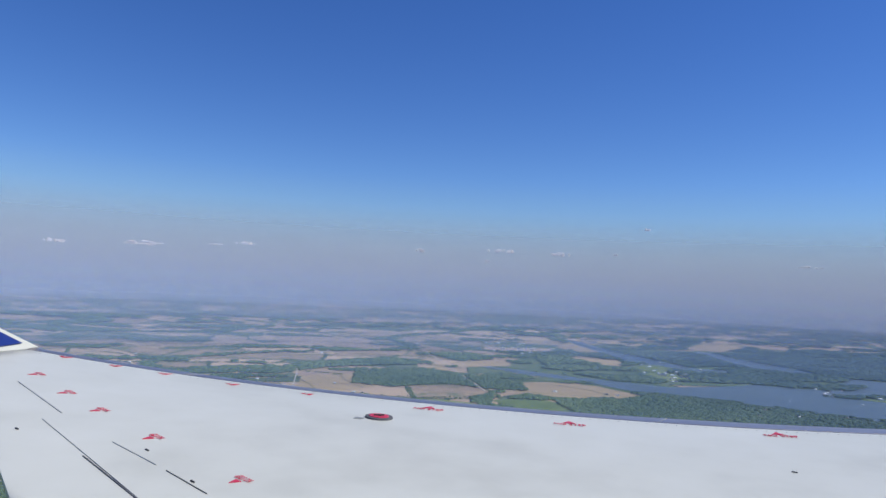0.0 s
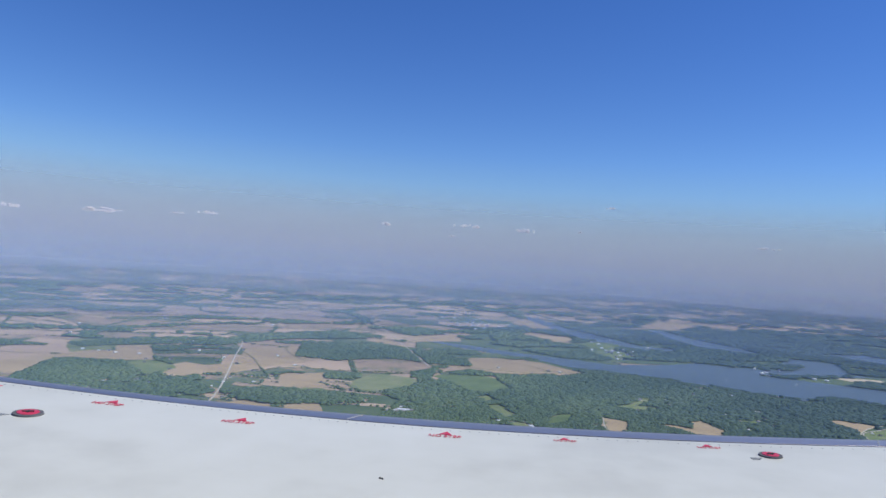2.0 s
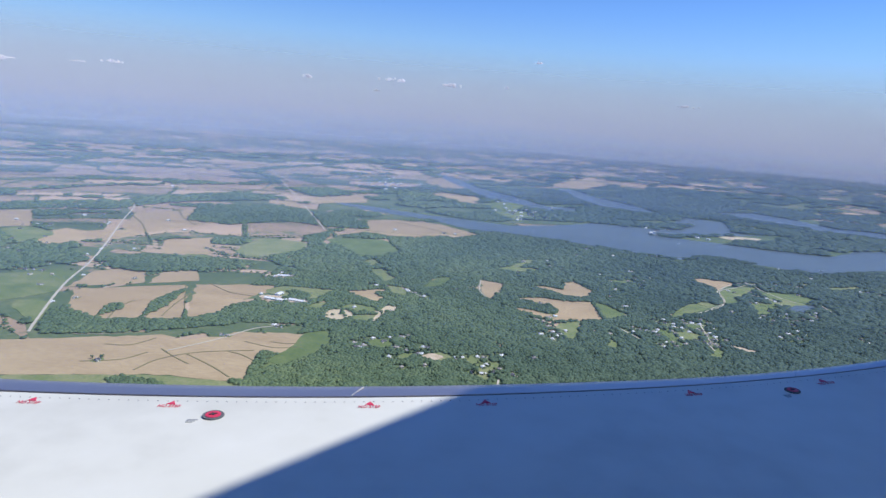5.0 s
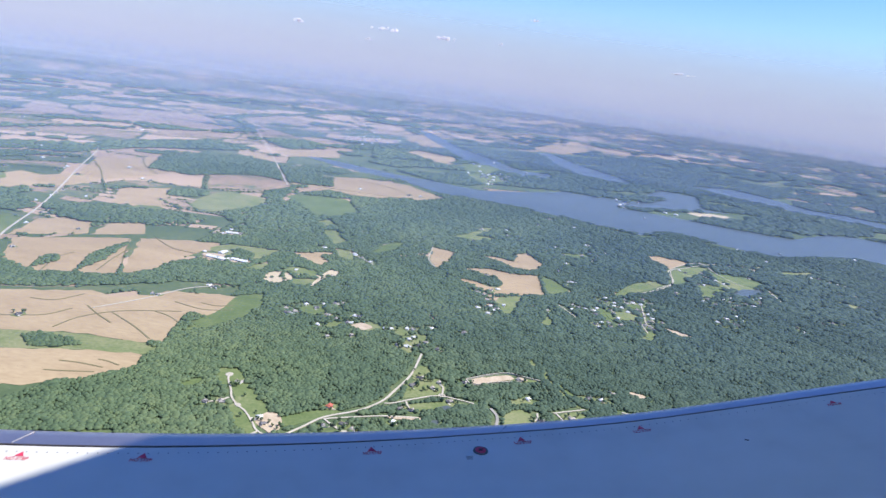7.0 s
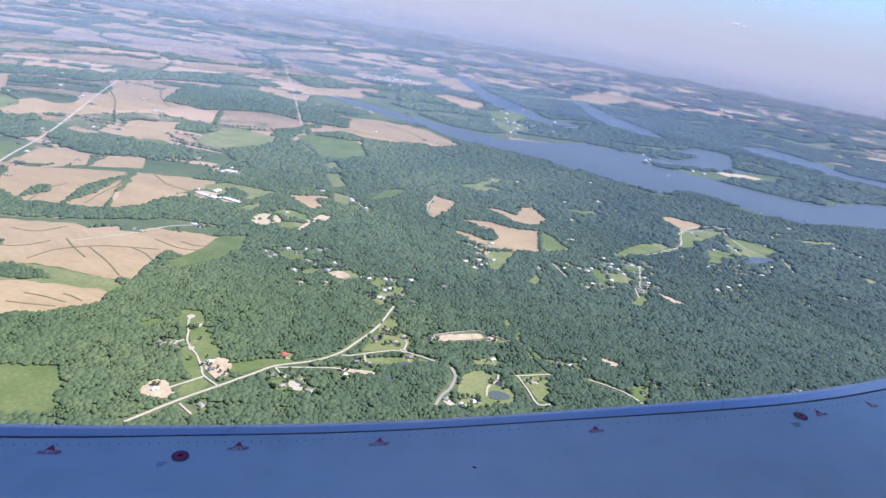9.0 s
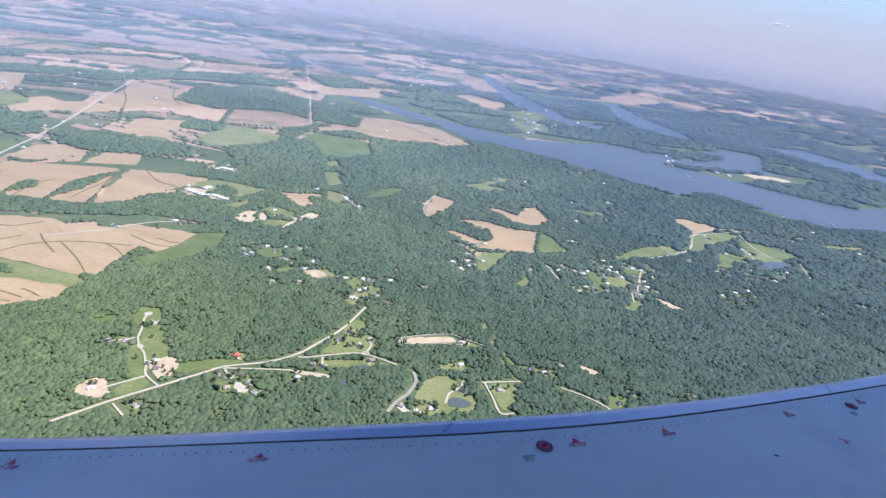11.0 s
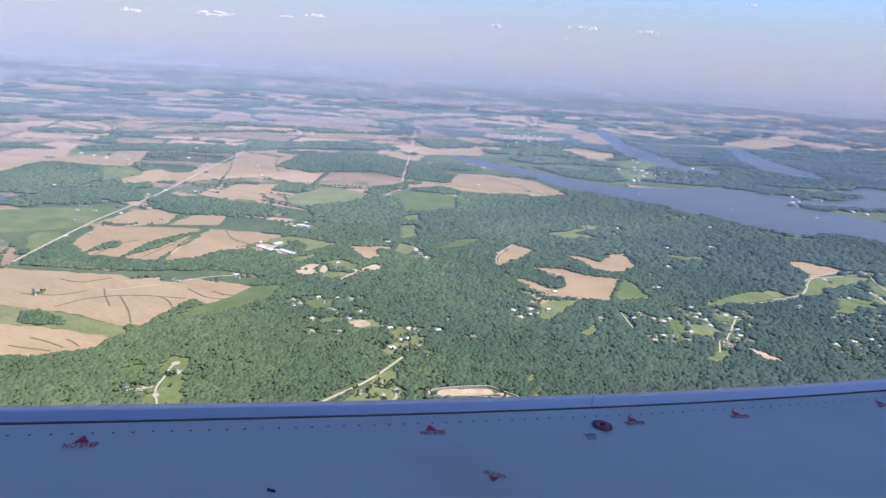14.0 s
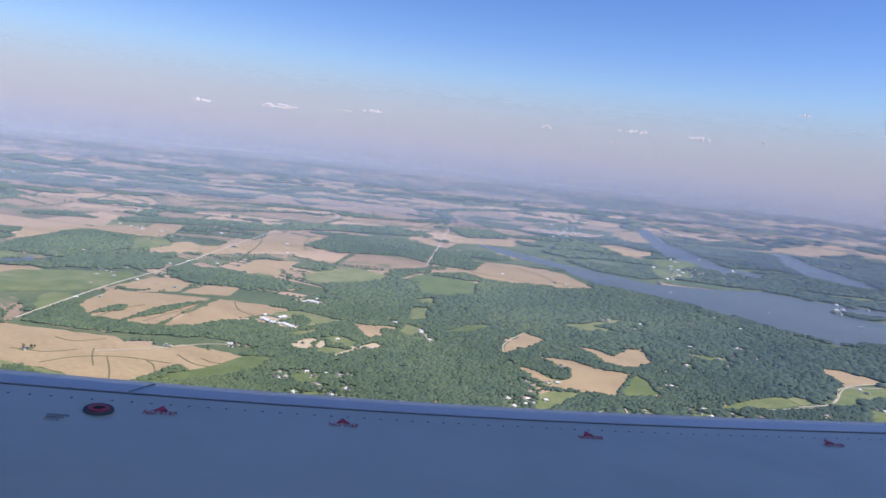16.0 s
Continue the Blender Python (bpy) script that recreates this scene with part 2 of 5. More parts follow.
def inside(poly, x, y):
    """Which of the points lie in the polygon."""
    poly = np.array(poly)
    hit = np.zeros(len(x), bool)
    lo, hi = poly.min(0), poly.max(0)
    near = (x >= lo[0]) & (x <= hi[0]) & (y >= lo[1]) & (y <= hi[1])
    if not near.any():
        return hit
    xs, ys = x[near], y[near]
    got = np.zeros(len(xs), bool)
    for (x0, y0), (x1, y1) in zip(poly, np.roll(poly, -1, 0)):
        if y0 != y1:
            got ^= ((y0 > ys) != (y1 > ys)) & (xs < (x1 - x0) * (ys - y0) / (y1 - y0) + x0)
    hit[near] = got
    return hit


def beside(line, x, y, width):
    """Which of the points lie within a width of the line."""
    line = np.array(line)
    hit = np.zeros(len(x), bool)
    for a, b in zip(line[:-1], line[1:]):
        d = b - a
        t = np.clip(((x - a[0]) * d[0] + (y - a[1]) * d[1]) / (d @ d), 0, 1)
        hit |= (x - a[0] - t * d[0]) ** 2 + (y - a[1] - t * d[1]) ** 2 < width**2
    return hit


def waves(x, y, size, seed):
    """A smooth random field of about -1 to 1 with features of that size."""
    rng = np.random.default_rng(seed)
    total = 0 * x
    for _ in range(14):
        a, k = rng.uniform(0, 2 * math.pi), rng.uniform(0.5, 2.0) * 2 * math.pi / size
        total = total + np.sin(k * (x * math.cos(a) + y * math.sin(a)) + rng.uniform(0, 7))
    return total / 3.2


# ---- plan of the land, in metres of the scaled plan ----
TILLED = []
TILLED.append([(-15.79, 20.28), (-16.91, 22.65), (-15.37, 23.64), (-13.54, 24.56), (-12.67, 22.32), (-11.89, 20.31), (-13.03, 20.01), (-14.11, 19.59)])
TILLED.append([(-11.86, 20.43), (-13.23, 24.76), (-11.75, 25.27), (-10.32, 25.60), (-10.16, 24.68), (-10.69, 23.77), (-11.01, 22.32), (-11.11, 21.18)])
TILLED.append([(-17.31, 22.95), (-17.70, 25.54), (-16.20, 26.79), (-15.12, 24.42), (-16.32, 23.57)])
TILLED.append([(-14.96, 24.34), (-15.20, 26.20), (-14.15, 27.14), (-13.35, 25.37)])
TILLED.append([(-16.75, 29.65), (-18.03, 32.90), (-16.08, 34.38), (-14.81, 30.36)])
TILLED.append([(-17.24, 16.64), (-14.39, 17.62), (-13.06, 18.15), (-11.89, 18.67), (-11.13, 18.36), (-10.10, 18.95), (-9.91, 19.51), (-7.72, 19.84), (-7.58, 18.50), (-7.82, 17.88), (-8.65, 18.02), (-8.40, 15.78), (-8.84, 15.59), (-10.64, 15.56), (-11.95, 15.27), (-14.67, 14.61)])
TILLED.append([(-13.18, 13.84), (-11.01, 14.36), (-9.86, 14.74), (-8.50, 14.84), (-8.40, 14.20), (-8.97, 13.45), (-9.58, 12.98), (-11.22, 12.24)])
TILLED.append([(-7.44, 25.67), (-5.97, 26.54), (-5.87, 26.05), (-6.41, 25.75), (-5.81, 25.08), (-6.05, 24.35), (-6.76, 24.95)])
TILLED.append([(-1.97, 27.63), (-1.92, 29.65), (-0.89, 29.25), (-1.17, 27.69), (-1.57, 26.57), (-1.76, 26.41)])
TILLED.append([(-0.57, 26.90), (0.59, 27.35), (1.50, 27.05), (2.67, 27.35), (2.68, 24.60), (1.63, 24.21), (0.69, 23.89), (-0.70, 25.15), (-0.46, 25.42), (0.80, 24.76), (1.08, 25.32), (0.74, 26.29)])
TILLED.append([(0.26, 29.29), (0.87, 29.53), (1.74, 29.16), (1.96, 30.56), (2.46, 30.99), (3.14, 29.18), (2.62, 28.10), (1.75, 27.89), (1.09, 28.71)])
TILLED.append([(8.79, 33.86), (9.62, 34.25), (10.66, 33.98), (11.07, 33.58), (9.62, 31.87)])
TILLED.append([(-11.2, 40.1), (-11.2, 43.8), (-7.6, 45.9), (-4.5, 45.6), (-1.8, 42.3), (-3.4, 40.1), (-4.1, 40.6), (-5.8, 39.2), (-7.5, 38.9), (-9.6, 40.2)])
TILLED.append([(-26.92, 32.46), (-29.9, 36.9), (-28.3, 38.3), (-25.29, 33.49)])
TILLED.append([(-23.50, 22.02), (-22.16, 23.12), (-19.35, 22.83), (-19.38, 21.90), (-21.72, 20.90)])
TILLED.append([(-7.6, 75.9), (-6.2, 83.6), (-2.7, 71.2), (-5.0, 69.6)])
TILLED.append([(-15.9, 53.5), (-13.6, 56.3), (-11.3, 57.6), (-10.8, 54.0), (-14.0, 51.4)])
TILLED.append([(-21.48, 30.41), (-22.51, 32.98), (-20.6, 36.1), (-19.75, 33.20), (-20.08, 31.91)])
TILLED.append([(-21.8, 36.2), (-23.0, 40.2), (-19.7, 43.9), (-18.3, 44.5), (-17.1, 40.6), (-18.2, 37.2), (-19.54, 34.35), (-20.44, 33.68)])
TILLED.append([(-19.6, 45.4), (-17.5, 48.2), (-15.8, 44.1), (-16.9, 41.8)])
TILLED.append([(-17.5, 49.2), (-15.7, 50.9), (-14.6, 47.1), (-15.6, 45.7)])
TILLED.append([(-14.5, 43.3), (-13.0, 44.1), (-12.3, 42.1), (-13.4, 41.5)])
TILLED.append([(-25.58, 27.78), (-23.98, 28.76), (-23.59, 27.70), (-24.55, 26.81)])
TILLED.append([(-19.14, 21.70), (-18.44, 22.78), (-17.80, 22.38), (-18.39, 20.99)])
TILLED.append([(-5.8, 63.1), (-2.0, 65.4), (-1.2, 61.4), (-3.3, 59.7)])
TILLED.append([(-6.6, 63.2), (-5.3, 66.6), (-2.8, 65.1), (-1.5, 62.6), (-1.9, 59.5), (-3.9, 60.4)])
TILLED.append([(7.8, 86.8), (11.6, 95.7), (15.9, 97.0), (15.8, 90.5), (11.3, 83.3), (8.5, 83.2)])
TILLED.append([(-31.24, 28.88), (-29.79, 34.74), (-28.0, 35.5), (-26.34, 33.48), (-26.42, 30.55), (-28.64, 26.73)])
TILLED.append([(-22.79, 29.75), (-23.87, 32.31), (-23.63, 33.70), (-22.32, 33.31), (-21.17, 30.91), (-21.54, 29.60)])
PALE = []
PALE.append([(-7.61, 21.95), (-7.63, 22.80), (-7.07, 23.21), (-6.61, 22.57), (-6.73, 21.66), (-7.24, 21.53)])
PALE.append([(-7.19, 23.68), (-6.75, 23.73), (-5.80, 23.26), (-5.77, 22.82), (-6.60, 23.21)])
PALE.append([(-5.92, 21.69), (-5.80, 23.18), (-5.62, 24.13), (-5.20, 24.00), (-5.22, 23.51), (-5.57, 22.84), (-5.74, 21.83)])
PALE.append([(15.9, 50.7), (18.2, 51.7), (19.9, 51.6), (18.6, 49.6), (16.9, 49.5)])
GRASS = []
GRASS.append([(-6.69, 22.43), (-5.80, 22.79), (-5.97, 21.79), (-6.53, 21.68)])
GRASS.append([(0.62, 23.47), (1.73, 24.21), (1.52, 22.82), (1.21, 21.73), (0.86, 21.81)])
GRASS.append([(2.78, 27.36), (3.10, 27.24), (3.95, 25.66), (2.76, 24.60)])
GRASS.append([(9.45, 31.50), (11.07, 32.98), (12.02, 33.12), (10.76, 31.39), (9.87, 29.42), (9.29, 29.70)])
GRASS.append([(11.41, 32.42), (12.74, 32.39), (14.21, 31.48), (13.27, 30.34), (11.71, 30.75)])
GRASS.append([(9.99, 29.51), (11.28, 29.74), (11.26, 28.75), (9.97, 28.30)])
GRASS.append([(7.14, 28.48), (8.02, 28.92), (8.53, 28.80), (7.01, 26.97), (5.76, 25.83), (5.57, 26.07)])
GRASS.append([(-10.8, 36.7), (-8.7, 37.8), (-7.2, 38.0), (-6.16, 34.76), (-7.26, 32.74), (-8.08, 32.59), (-9.37, 34.99)])
GRASS.append([(-7.82, 31.68), (-7.11, 32.31), (-6.78, 31.23), (-7.13, 30.46)])
GRASS.append([(-7.18, 30.01), (-6.54, 30.41), (-5.68, 28.28), (-6.17, 27.70)])
GRASS.append([(-14.14, 33.16), (-13.7, 35.5), (-11.0, 35.2), (-11.05, 32.58), (-12.37, 30.49), (-13.80, 30.93)])
GRASS.append([(-8.56, 29.62), (-7.88, 30.61), (-7.65, 30.04), (-8.23, 29.17)])
GRASS.append([(-10.10, 18.18), (-9.80, 18.55), (-8.83, 18.00), (-7.58, 19.58), (-7.10, 20.46), (-6.99, 19.73), (-7.48, 18.35), (-7.96, 16.80), (-8.41, 16.23), (-7.87, 17.95)])
GRASS.append([(-14.67, 14.61), (-11.95, 15.27), (-10.64, 15.56), (-8.84, 15.59), (-8.29, 15.32), (-8.50, 14.84), (-9.86, 14.74), (-11.01, 14.36), (-13.18, 13.84)])
GRASS.append([(-1.28, 32.14), (0.03, 34.14), (0.6, 35.6), (1.3, 35.6), (0.14, 33.25), (1.49, 33.09), (0.28, 32.21)])
GRASS.append([(-4.00, 29.33), (-3.14, 29.92), (-3.54, 28.17), (-4.60, 26.91)])
GRASS.append([(-6.62, 14.72), (-6.05, 14.90), (-5.58, 13.98), (-4.92, 13.20), (-4.80, 12.90), (-4.90, 12.08), (-4.52, 11.82), (-4.85, 11.18), (-5.10, 11.38), (-4.92, 11.95), (-5.28, 12.10), (-5.74, 12.91), (-5.60, 13.18), (-5.93, 13.82), (-6.20, 13.85)])
GRASS.append([(-9.12, 10.86), (-7.56, 11.39), (-7.13, 10.89), (-6.67, 9.88), (-7.98, 9.41)])
GRASS.append([(-2.42, 17.41), (-2.02, 18.82), (-1.46, 18.75), (-1.86, 17.90), (-1.92, 17.26)])
GRASS.append([(-2.00, 14.48), (-1.80, 15.38), (-1.50, 15.78), (-1.00, 15.83), (-0.85, 15.28), (-1.10, 14.90), (-1.60, 14.60)])
GRASS.append([(-1.96, 14.08), (-1.22, 14.51), (-0.28, 14.73), (-0.65, 14.35), (-1.65, 13.87)])
GRASS.append([(1.08, 16.65), (1.39, 16.72), (1.67, 16.54), (1.27, 16.28)])
GRASS.append([(0.81, 15.25), (1.37, 15.49), (1.38, 15.05), (0.82, 14.96)])
GRASS.append([(0.56, 14.28), (0.80, 14.68), (1.05, 14.77), (1.30, 14.54), (1.84, 13.98), (1.82, 13.48), (1.40, 13.28), (1.05, 12.98), (0.70, 12.98), (0.50, 13.61)])
GRASS.append([(1.96, 14.79), (2.63, 15.11), (2.69, 14.33), (2.46, 13.76), (2.22, 14.26)])
GRASS.append([(4.82, 15.58), (5.33, 15.64), (5.00, 14.66), (4.76, 14.83)])
GRASS.append([(-4.55, 12.72), (-3.97, 13.23), (-3.14, 13.50), (-3.64, 13.02), (-4.27, 12.33)])
GRASS.append([(1.48, 17.73), (1.64, 18.19), (1.72, 17.66), (1.56, 17.33)])
GRASS.append([(2.05, 16.75), (2.69, 15.89), (2.40, 15.92)])
GRASS.append([(5.55, 21.06), (5.91, 21.79), (6.19, 21.54), (6.02, 21.02)])
GRASS.append([(2.16, 21.18), (2.48, 22.40), (2.67, 21.28)])
GRASS.append([(4.49, 23.78), (4.86, 24.15), (4.93, 22.15), (4.67, 22.86)])
GRASS.append([(-31.22, 34.26), (-33.8, 38.7), (-30.2, 38.3), (-29.4, 36.1), (-27.02, 32.75), (-27.60, 31.52)])
GRASS.append([(-27.68, 24.64), (-26.71, 25.40), (-24.13, 23.94), (-24.36, 22.56)])
GRASS.append([(-23.73, 26.82), (-24.35, 28.97), (-21.42, 26.38), (-21.09, 24.48)])
GRASS.append([(-0.6, 55.4), (2.5, 56.7), (1.7, 53.0), (0.1, 52.9)])
GRASS.append([(-16.01, 29.89), (-14.60, 30.27), (-14.05, 28.47), (-15.00, 27.78)])
GRASS.append([(-18.00, 20.63), (-17.09, 21.41), (-15.81, 19.42), (-16.03, 18.77)])
GRASS.append([(-19.32, 23.95), (-19.23, 25.64), (-17.99, 25.18), (-17.72, 23.11)])
GRASS.append([(-10.31, 23.17), (-9.29, 23.19), (-8.43, 23.27), (-7.88, 23.94), (-7.83, 22.96), (-9.04, 22.38)])
GRASS.append([(-7.31, 23.24), (-6.96, 23.89), (-6.00, 23.72), (-5.90, 23.01), (-6.52, 22.96)])
GRASS.append([(-4.72, 18.39), (-4.47, 18.97), (-4.06, 18.86), (-4.35, 18.35)])
GRASS.append([(-3.84, 18.76), (-3.38, 19.34), (-2.95, 18.90), (-3.34, 18.39)])
GRASS.append([(5.73, 25.09), (6.88, 25.42), (6.63, 24.70), (5.89, 24.52)])
GRASS.append([(3.97, 31.79), (5.56, 32.45), (5.78, 31.87), (4.81, 31.08)])
GRASS.append([(-7.18, 13.67), (-6.67, 14.17), (-6.66, 13.77), (-6.97, 13.50)])
GRASS.append([(10.69, 30.85), (11.88, 31.19), (11.73, 30.04), (10.67, 28.77)])
GRASS.append([(5.01, 23.82), (5.75, 23.92), (6.22, 23.48), (5.41, 22.80)])
GRASS.append([(-5.81, 19.54), (-5.43, 20.05), (-4.84, 19.83), (-5.18, 19.10)])
GRASS.append([(-2.77, 18.89), (-2.56, 19.29), (-1.95, 18.54), (-2.14, 18.02)])
GRASS.append([(-0.7, 54.1), (1.6, 55.0), (3.3, 53.5), (0.8, 50.8)])
GRASS.append([(-1.1, 60.8), (1.2, 62.7), (2.7, 60.4), (1.1, 55.5), (-0.5, 57.2)])
GRASS.append([(-22.24, 26.96), (-21.35, 27.47), (-20.07, 26.24), (-20.28, 25.24)])
GRASS.append([(-19.82, 23.91), (-18.82, 24.14), (-18.08, 22.95), (-18.86, 22.68)])
GRASS.append([(-10.59, 24.58), (-10.00, 25.70), (-8.75, 25.64), (-7.82, 25.71), (-8.39, 24.03), (-9.49, 23.93)])
GRASS.append([(-7.83, 20.01), (-7.10, 20.46), (-6.82, 19.43), (-7.06, 18.12), (-7.71, 16.93), (-8.32, 17.29), (-7.84, 18.47)])
GRASS.append([(9.89, 30.14), (11.53, 30.91), (12.77, 30.81), (13.34, 29.87), (12.19, 29.34), (10.79, 29.40)])
GRASS.append([(-6.03, 27.20), (-5.26, 27.10), (-4.97, 25.65), (-5.61, 25.81)])
GRASS.append([(-28.22, 26.39), (-26.10, 30.23), (-25.74, 33.63), (-23.10, 32.22), (-23.04, 29.84), (-24.69, 27.54), (-26.66, 25.10)])
GRASS.append([(-22.34, 21.54), (-19.99, 24.64), (-18.38, 24.69), (-17.26, 22.62), (-17.53, 21.60), (-19.39, 19.11)])
GRASS.append([(1.85, 17.18), (1.96, 17.36), (2.03, 17.20), (1.98, 16.90), (2.13, 16.44), (2.37, 15.76), (2.66, 15.28), (2.58, 15.22), (2.28, 15.72), (2.04, 16.40), (1.83, 16.78)])
GRASS.append([(-3.54, 12.34), (-3.14, 12.64), (-2.77, 12.45), (-3.20, 12.05)])
GRASS.append([(-1.86, 15.87), (-1.57, 16.65), (-1.28, 16.28), (-1.54, 15.55)])
BARE = []
BARE.append([(0.02, 16.22), (0.5, 16.58), (0.86, 16.72), (1.0, 16.5), (0.5, 16.2), (0.1, 15.98)])
BARE.append([(1.06, 16.7), (1.3, 16.64), (1.36, 16.5), (1.12, 16.46)])
BARE.append([(-4.88, 12.86), (-4.67, 12.97), (-4.48, 12.80), (-4.39, 12.56), (-4.37, 12.17), (-4.51, 12.02), (-4.70, 12.19), (-4.98, 12.44)])
BARE.append([(-5.75, 11.25), (-5.64, 11.62), (-5.38, 11.67), (-5.24, 11.43), (-4.97, 11.24), (-5.20, 10.98), (-5.60, 10.96)])
BARE.append([(-0.22, 16.14), (0.22, 16.41), (0.36, 16.12), (-0.16, 15.81)])
BARE.append([(4.09, 16.89), (4.25, 16.75), (4.65, 16.57), (4.50, 16.32), (4.18, 16.54)])
BARE.append([(-2.20, 13.46), (-1.80, 13.60), (-1.42, 13.64), (-1.40, 13.50), (-2.10, 13.38)])
BARE.append([(6.64, 22.70), (7.05, 22.60), (7.73, 22.16), (7.21, 21.88)])
BARE.append([(-10.54, 23.91), (-10.09, 24.15), (-9.19, 24.02), (-8.46, 23.96), (-8.41, 23.38), (-9.08, 23.21), (-10.09, 23.37)])
BARE.append([(-11.28, 26.97), (-11.04, 27.75), (-10.16, 27.41), (-9.40, 27.34), (-10.33, 26.75)])
BARE.append([(-3.97, 18.67), (-3.65, 19.14), (-3.19, 18.87), (-3.53, 18.45)])
WATER = []
WATER.append([(-14.0, 53.2), (-10.1, 51.8), (-6.4, 50.0), (-2.9, 48.8), (0.4, 47.6), (3.6, 49.5), (7.2, 52.6), (10.1, 52.1), (11.8, 52.0), (14.1, 53.2), (16.2, 56.3), (14.3, 56.1), (16.8, 61.8), (20.1, 60.3), (18.5, 53.4), (20.6, 53.2), (15.3, 50.9), (10.5, 48.7), (14.1, 47.6), (17.8, 46.2), (21.6, 45.3), (26.0, 49.3), (28.1, 49.8), (31.4, 49.2), (34.5, 46.8), (29.1, 38.8), (26.0, 39.9), (23.8, 41.3), (21.0, 40.1), (17.7, 38.3), (15.3, 39.5), (13.4, 41.1), (12.1, 41.7), (10.1, 39.4), (7.3, 40.7), (4.4, 42.5), (1.2, 43.4), (-1.8, 44.0), (-5.1, 47.1), (-9.6, 49.2)])
WATER.append([(21.3, 67.9), (26.5, 70.6), (29.2, 67.4), (31.0, 62.2), (34.1, 61.7), (37.7, 58.6), (35.5, 54.9), (31.9, 57.3), (28.8, 59.4), (26.0, 61.9), (23.4, 64.6)])
WATER.append([(11.27, 28.61), (12.40, 29.85), (13.36, 30.19), (13.40, 29.61), (12.07, 28.50)])
WATER.append([(1.24, 13.78), (1.34, 13.90), (1.50, 13.92), (1.72, 13.86), (1.74, 13.74), (1.60, 13.60), (1.40, 13.54), (1.27, 13.54)])
WATER.append([(-23.97, 22.93), (-23.78, 24.24), (-22.98, 23.74), (-23.16, 22.53)])
WATER.append([(-1.27, 13.46), (-1.11, 13.62), (-0.94, 13.59), (-1.00, 13.44), (-1.13, 13.36)])
WATER.append([(-7.1, 89.6), (-4.6, 85.8), (-1.2, 73.2), (1.8, 68.1), (4.5, 61.7), (6.5, 62.0), (7.8, 62.2), (6.4, 59.0), (4.4, 58.1), (1.8, 59.5), (-1.2, 65.1), (-4.2, 74.7)])
WATER.append([(8.0, 81.0), (9.6, 81.6), (11.2, 73.9), (13.2, 69.8), (14.5, 66.5), (15.2, 62.6), (13.9, 62.1), (12.0, 62.9), (10.0, 64.6), (8.6, 70.4)])
WATER.append([(-1.01, 14.25), (-0.82, 14.42), (-0.65, 14.35), (-0.83, 14.13)])
ROADS = []
ROADS.append([(-15.54, 17.91), (-16.08, 19.25), (-17.59, 23.26), (-19.01, 28.08), (-22.2, 36.7), (-24.8, 43.7), (-26.9, 45.9)])
ROADS.append([(-11.3, 39.8), (-16.8, 54.7), (-29.4, 87.7)])
ROADS.append([(-28.4, 55.6), (-35.0, 74.2)])
LANES = []
LANES.append([(-5.43, 10.08), (-4.87, 11.07), (-4.38, 11.81), (-3.90, 12.54), (-3.56, 13.04), (-2.86, 13.57), (-2.40, 14.16), (-2.15, 14.82), (-1.82, 15.90), (-1.64, 17.34)])
LANES.append([(-6.20, 14.45), (-6.13, 14.18), (-5.91, 13.71), (-5.77, 13.35), (-5.53, 13.03), (-5.30, 12.82), (-5.01, 12.41), (-4.81, 12.09), (-4.40, 11.83)])
LANES.append([(-4.79, 12.05), (-5.02, 11.72), (-5.19, 11.47), (-5.28, 11.34)])
LANES.append([(-3.52, 12.98), (-2.88, 13.24), (-2.20, 13.48), (-1.47, 13.59)])
LANES.append([(-2.32, 14.08), (-2.10, 14.17), (-1.54, 14.59), (-1.07, 14.86), (-0.59, 14.82), (-0.15, 14.71)])
LANES.append([(-0.96, 14.92), (-0.95, 15.35), (-1.08, 15.58)])
LANES.append([(-3.55, 12.96), (-3.29, 12.70), (-3.03, 12.51), (-2.79, 12.36)])
LANES.append([(1.85, 14.80), (2.72, 15.24)])
LANES.append([(1.91, 14.81), (2.16, 14.24), (2.38, 13.71), (2.68, 13.82)])
LANES.append([(3.69, 15.37), (4.27, 15.22), (4.69, 15.00), (4.94, 14.72)])
LANES.append([(1.43, 14.66), (1.40, 14.37), (1.21, 14.02), (1.19, 13.60)])
LANES.append([(-4.80, 10.97), (-4.44, 10.72)])
LANES.append([(-1.82, 14.32), (-1.70, 13.94)])
LANES.append([(-5.83, 13.33), (-5.95, 13.16), (-6.20, 13.00)])
BYWAYS = [[(0.27, 14.58), (0.41, 14.19), (0.35, 13.63), (0.19, 13.22), (0.10, 12.78)]]
GARDEN_WALLS = [[(-0.36, 16.03), (0.16, 16.45), (0.76, 16.79), (1.20, 16.71), (1.70, 16.58)], [(-0.36, 16.01), (-0.16, 15.77), (0.40, 16.08), (1.16, 16.38)]]
PAVED = [[(-3.04, 12.60), (-2.88, 12.54), (-2.74, 12.42), (-2.76, 12.26), (-2.94, 12.24), (-3.10, 12.44)], [(-3.40, 12.86), (-3.26, 12.80), (-3.20, 12.66), (-3.34, 12.68)], [(-5.10, 12.60), (-4.94, 12.58), (-4.96, 12.46), (-5.08, 12.48)], [(-6.30, 14.40), (-6.26, 14.56), (-6.14, 14.56), (-6.10, 14.44), (-6.18, 14.34)], [(-5.64, 13.08), (-5.52, 13.14), (-5.44, 13.04), (-5.52, 12.94)], [(0.22, 13.18), (0.42, 13.12), (0.56, 12.94), (0.40, 12.88), (0.24, 13.02)]]
LANES.append([(-1.70, 26.46), (-2.03, 27.58), (-1.96, 29.72)])
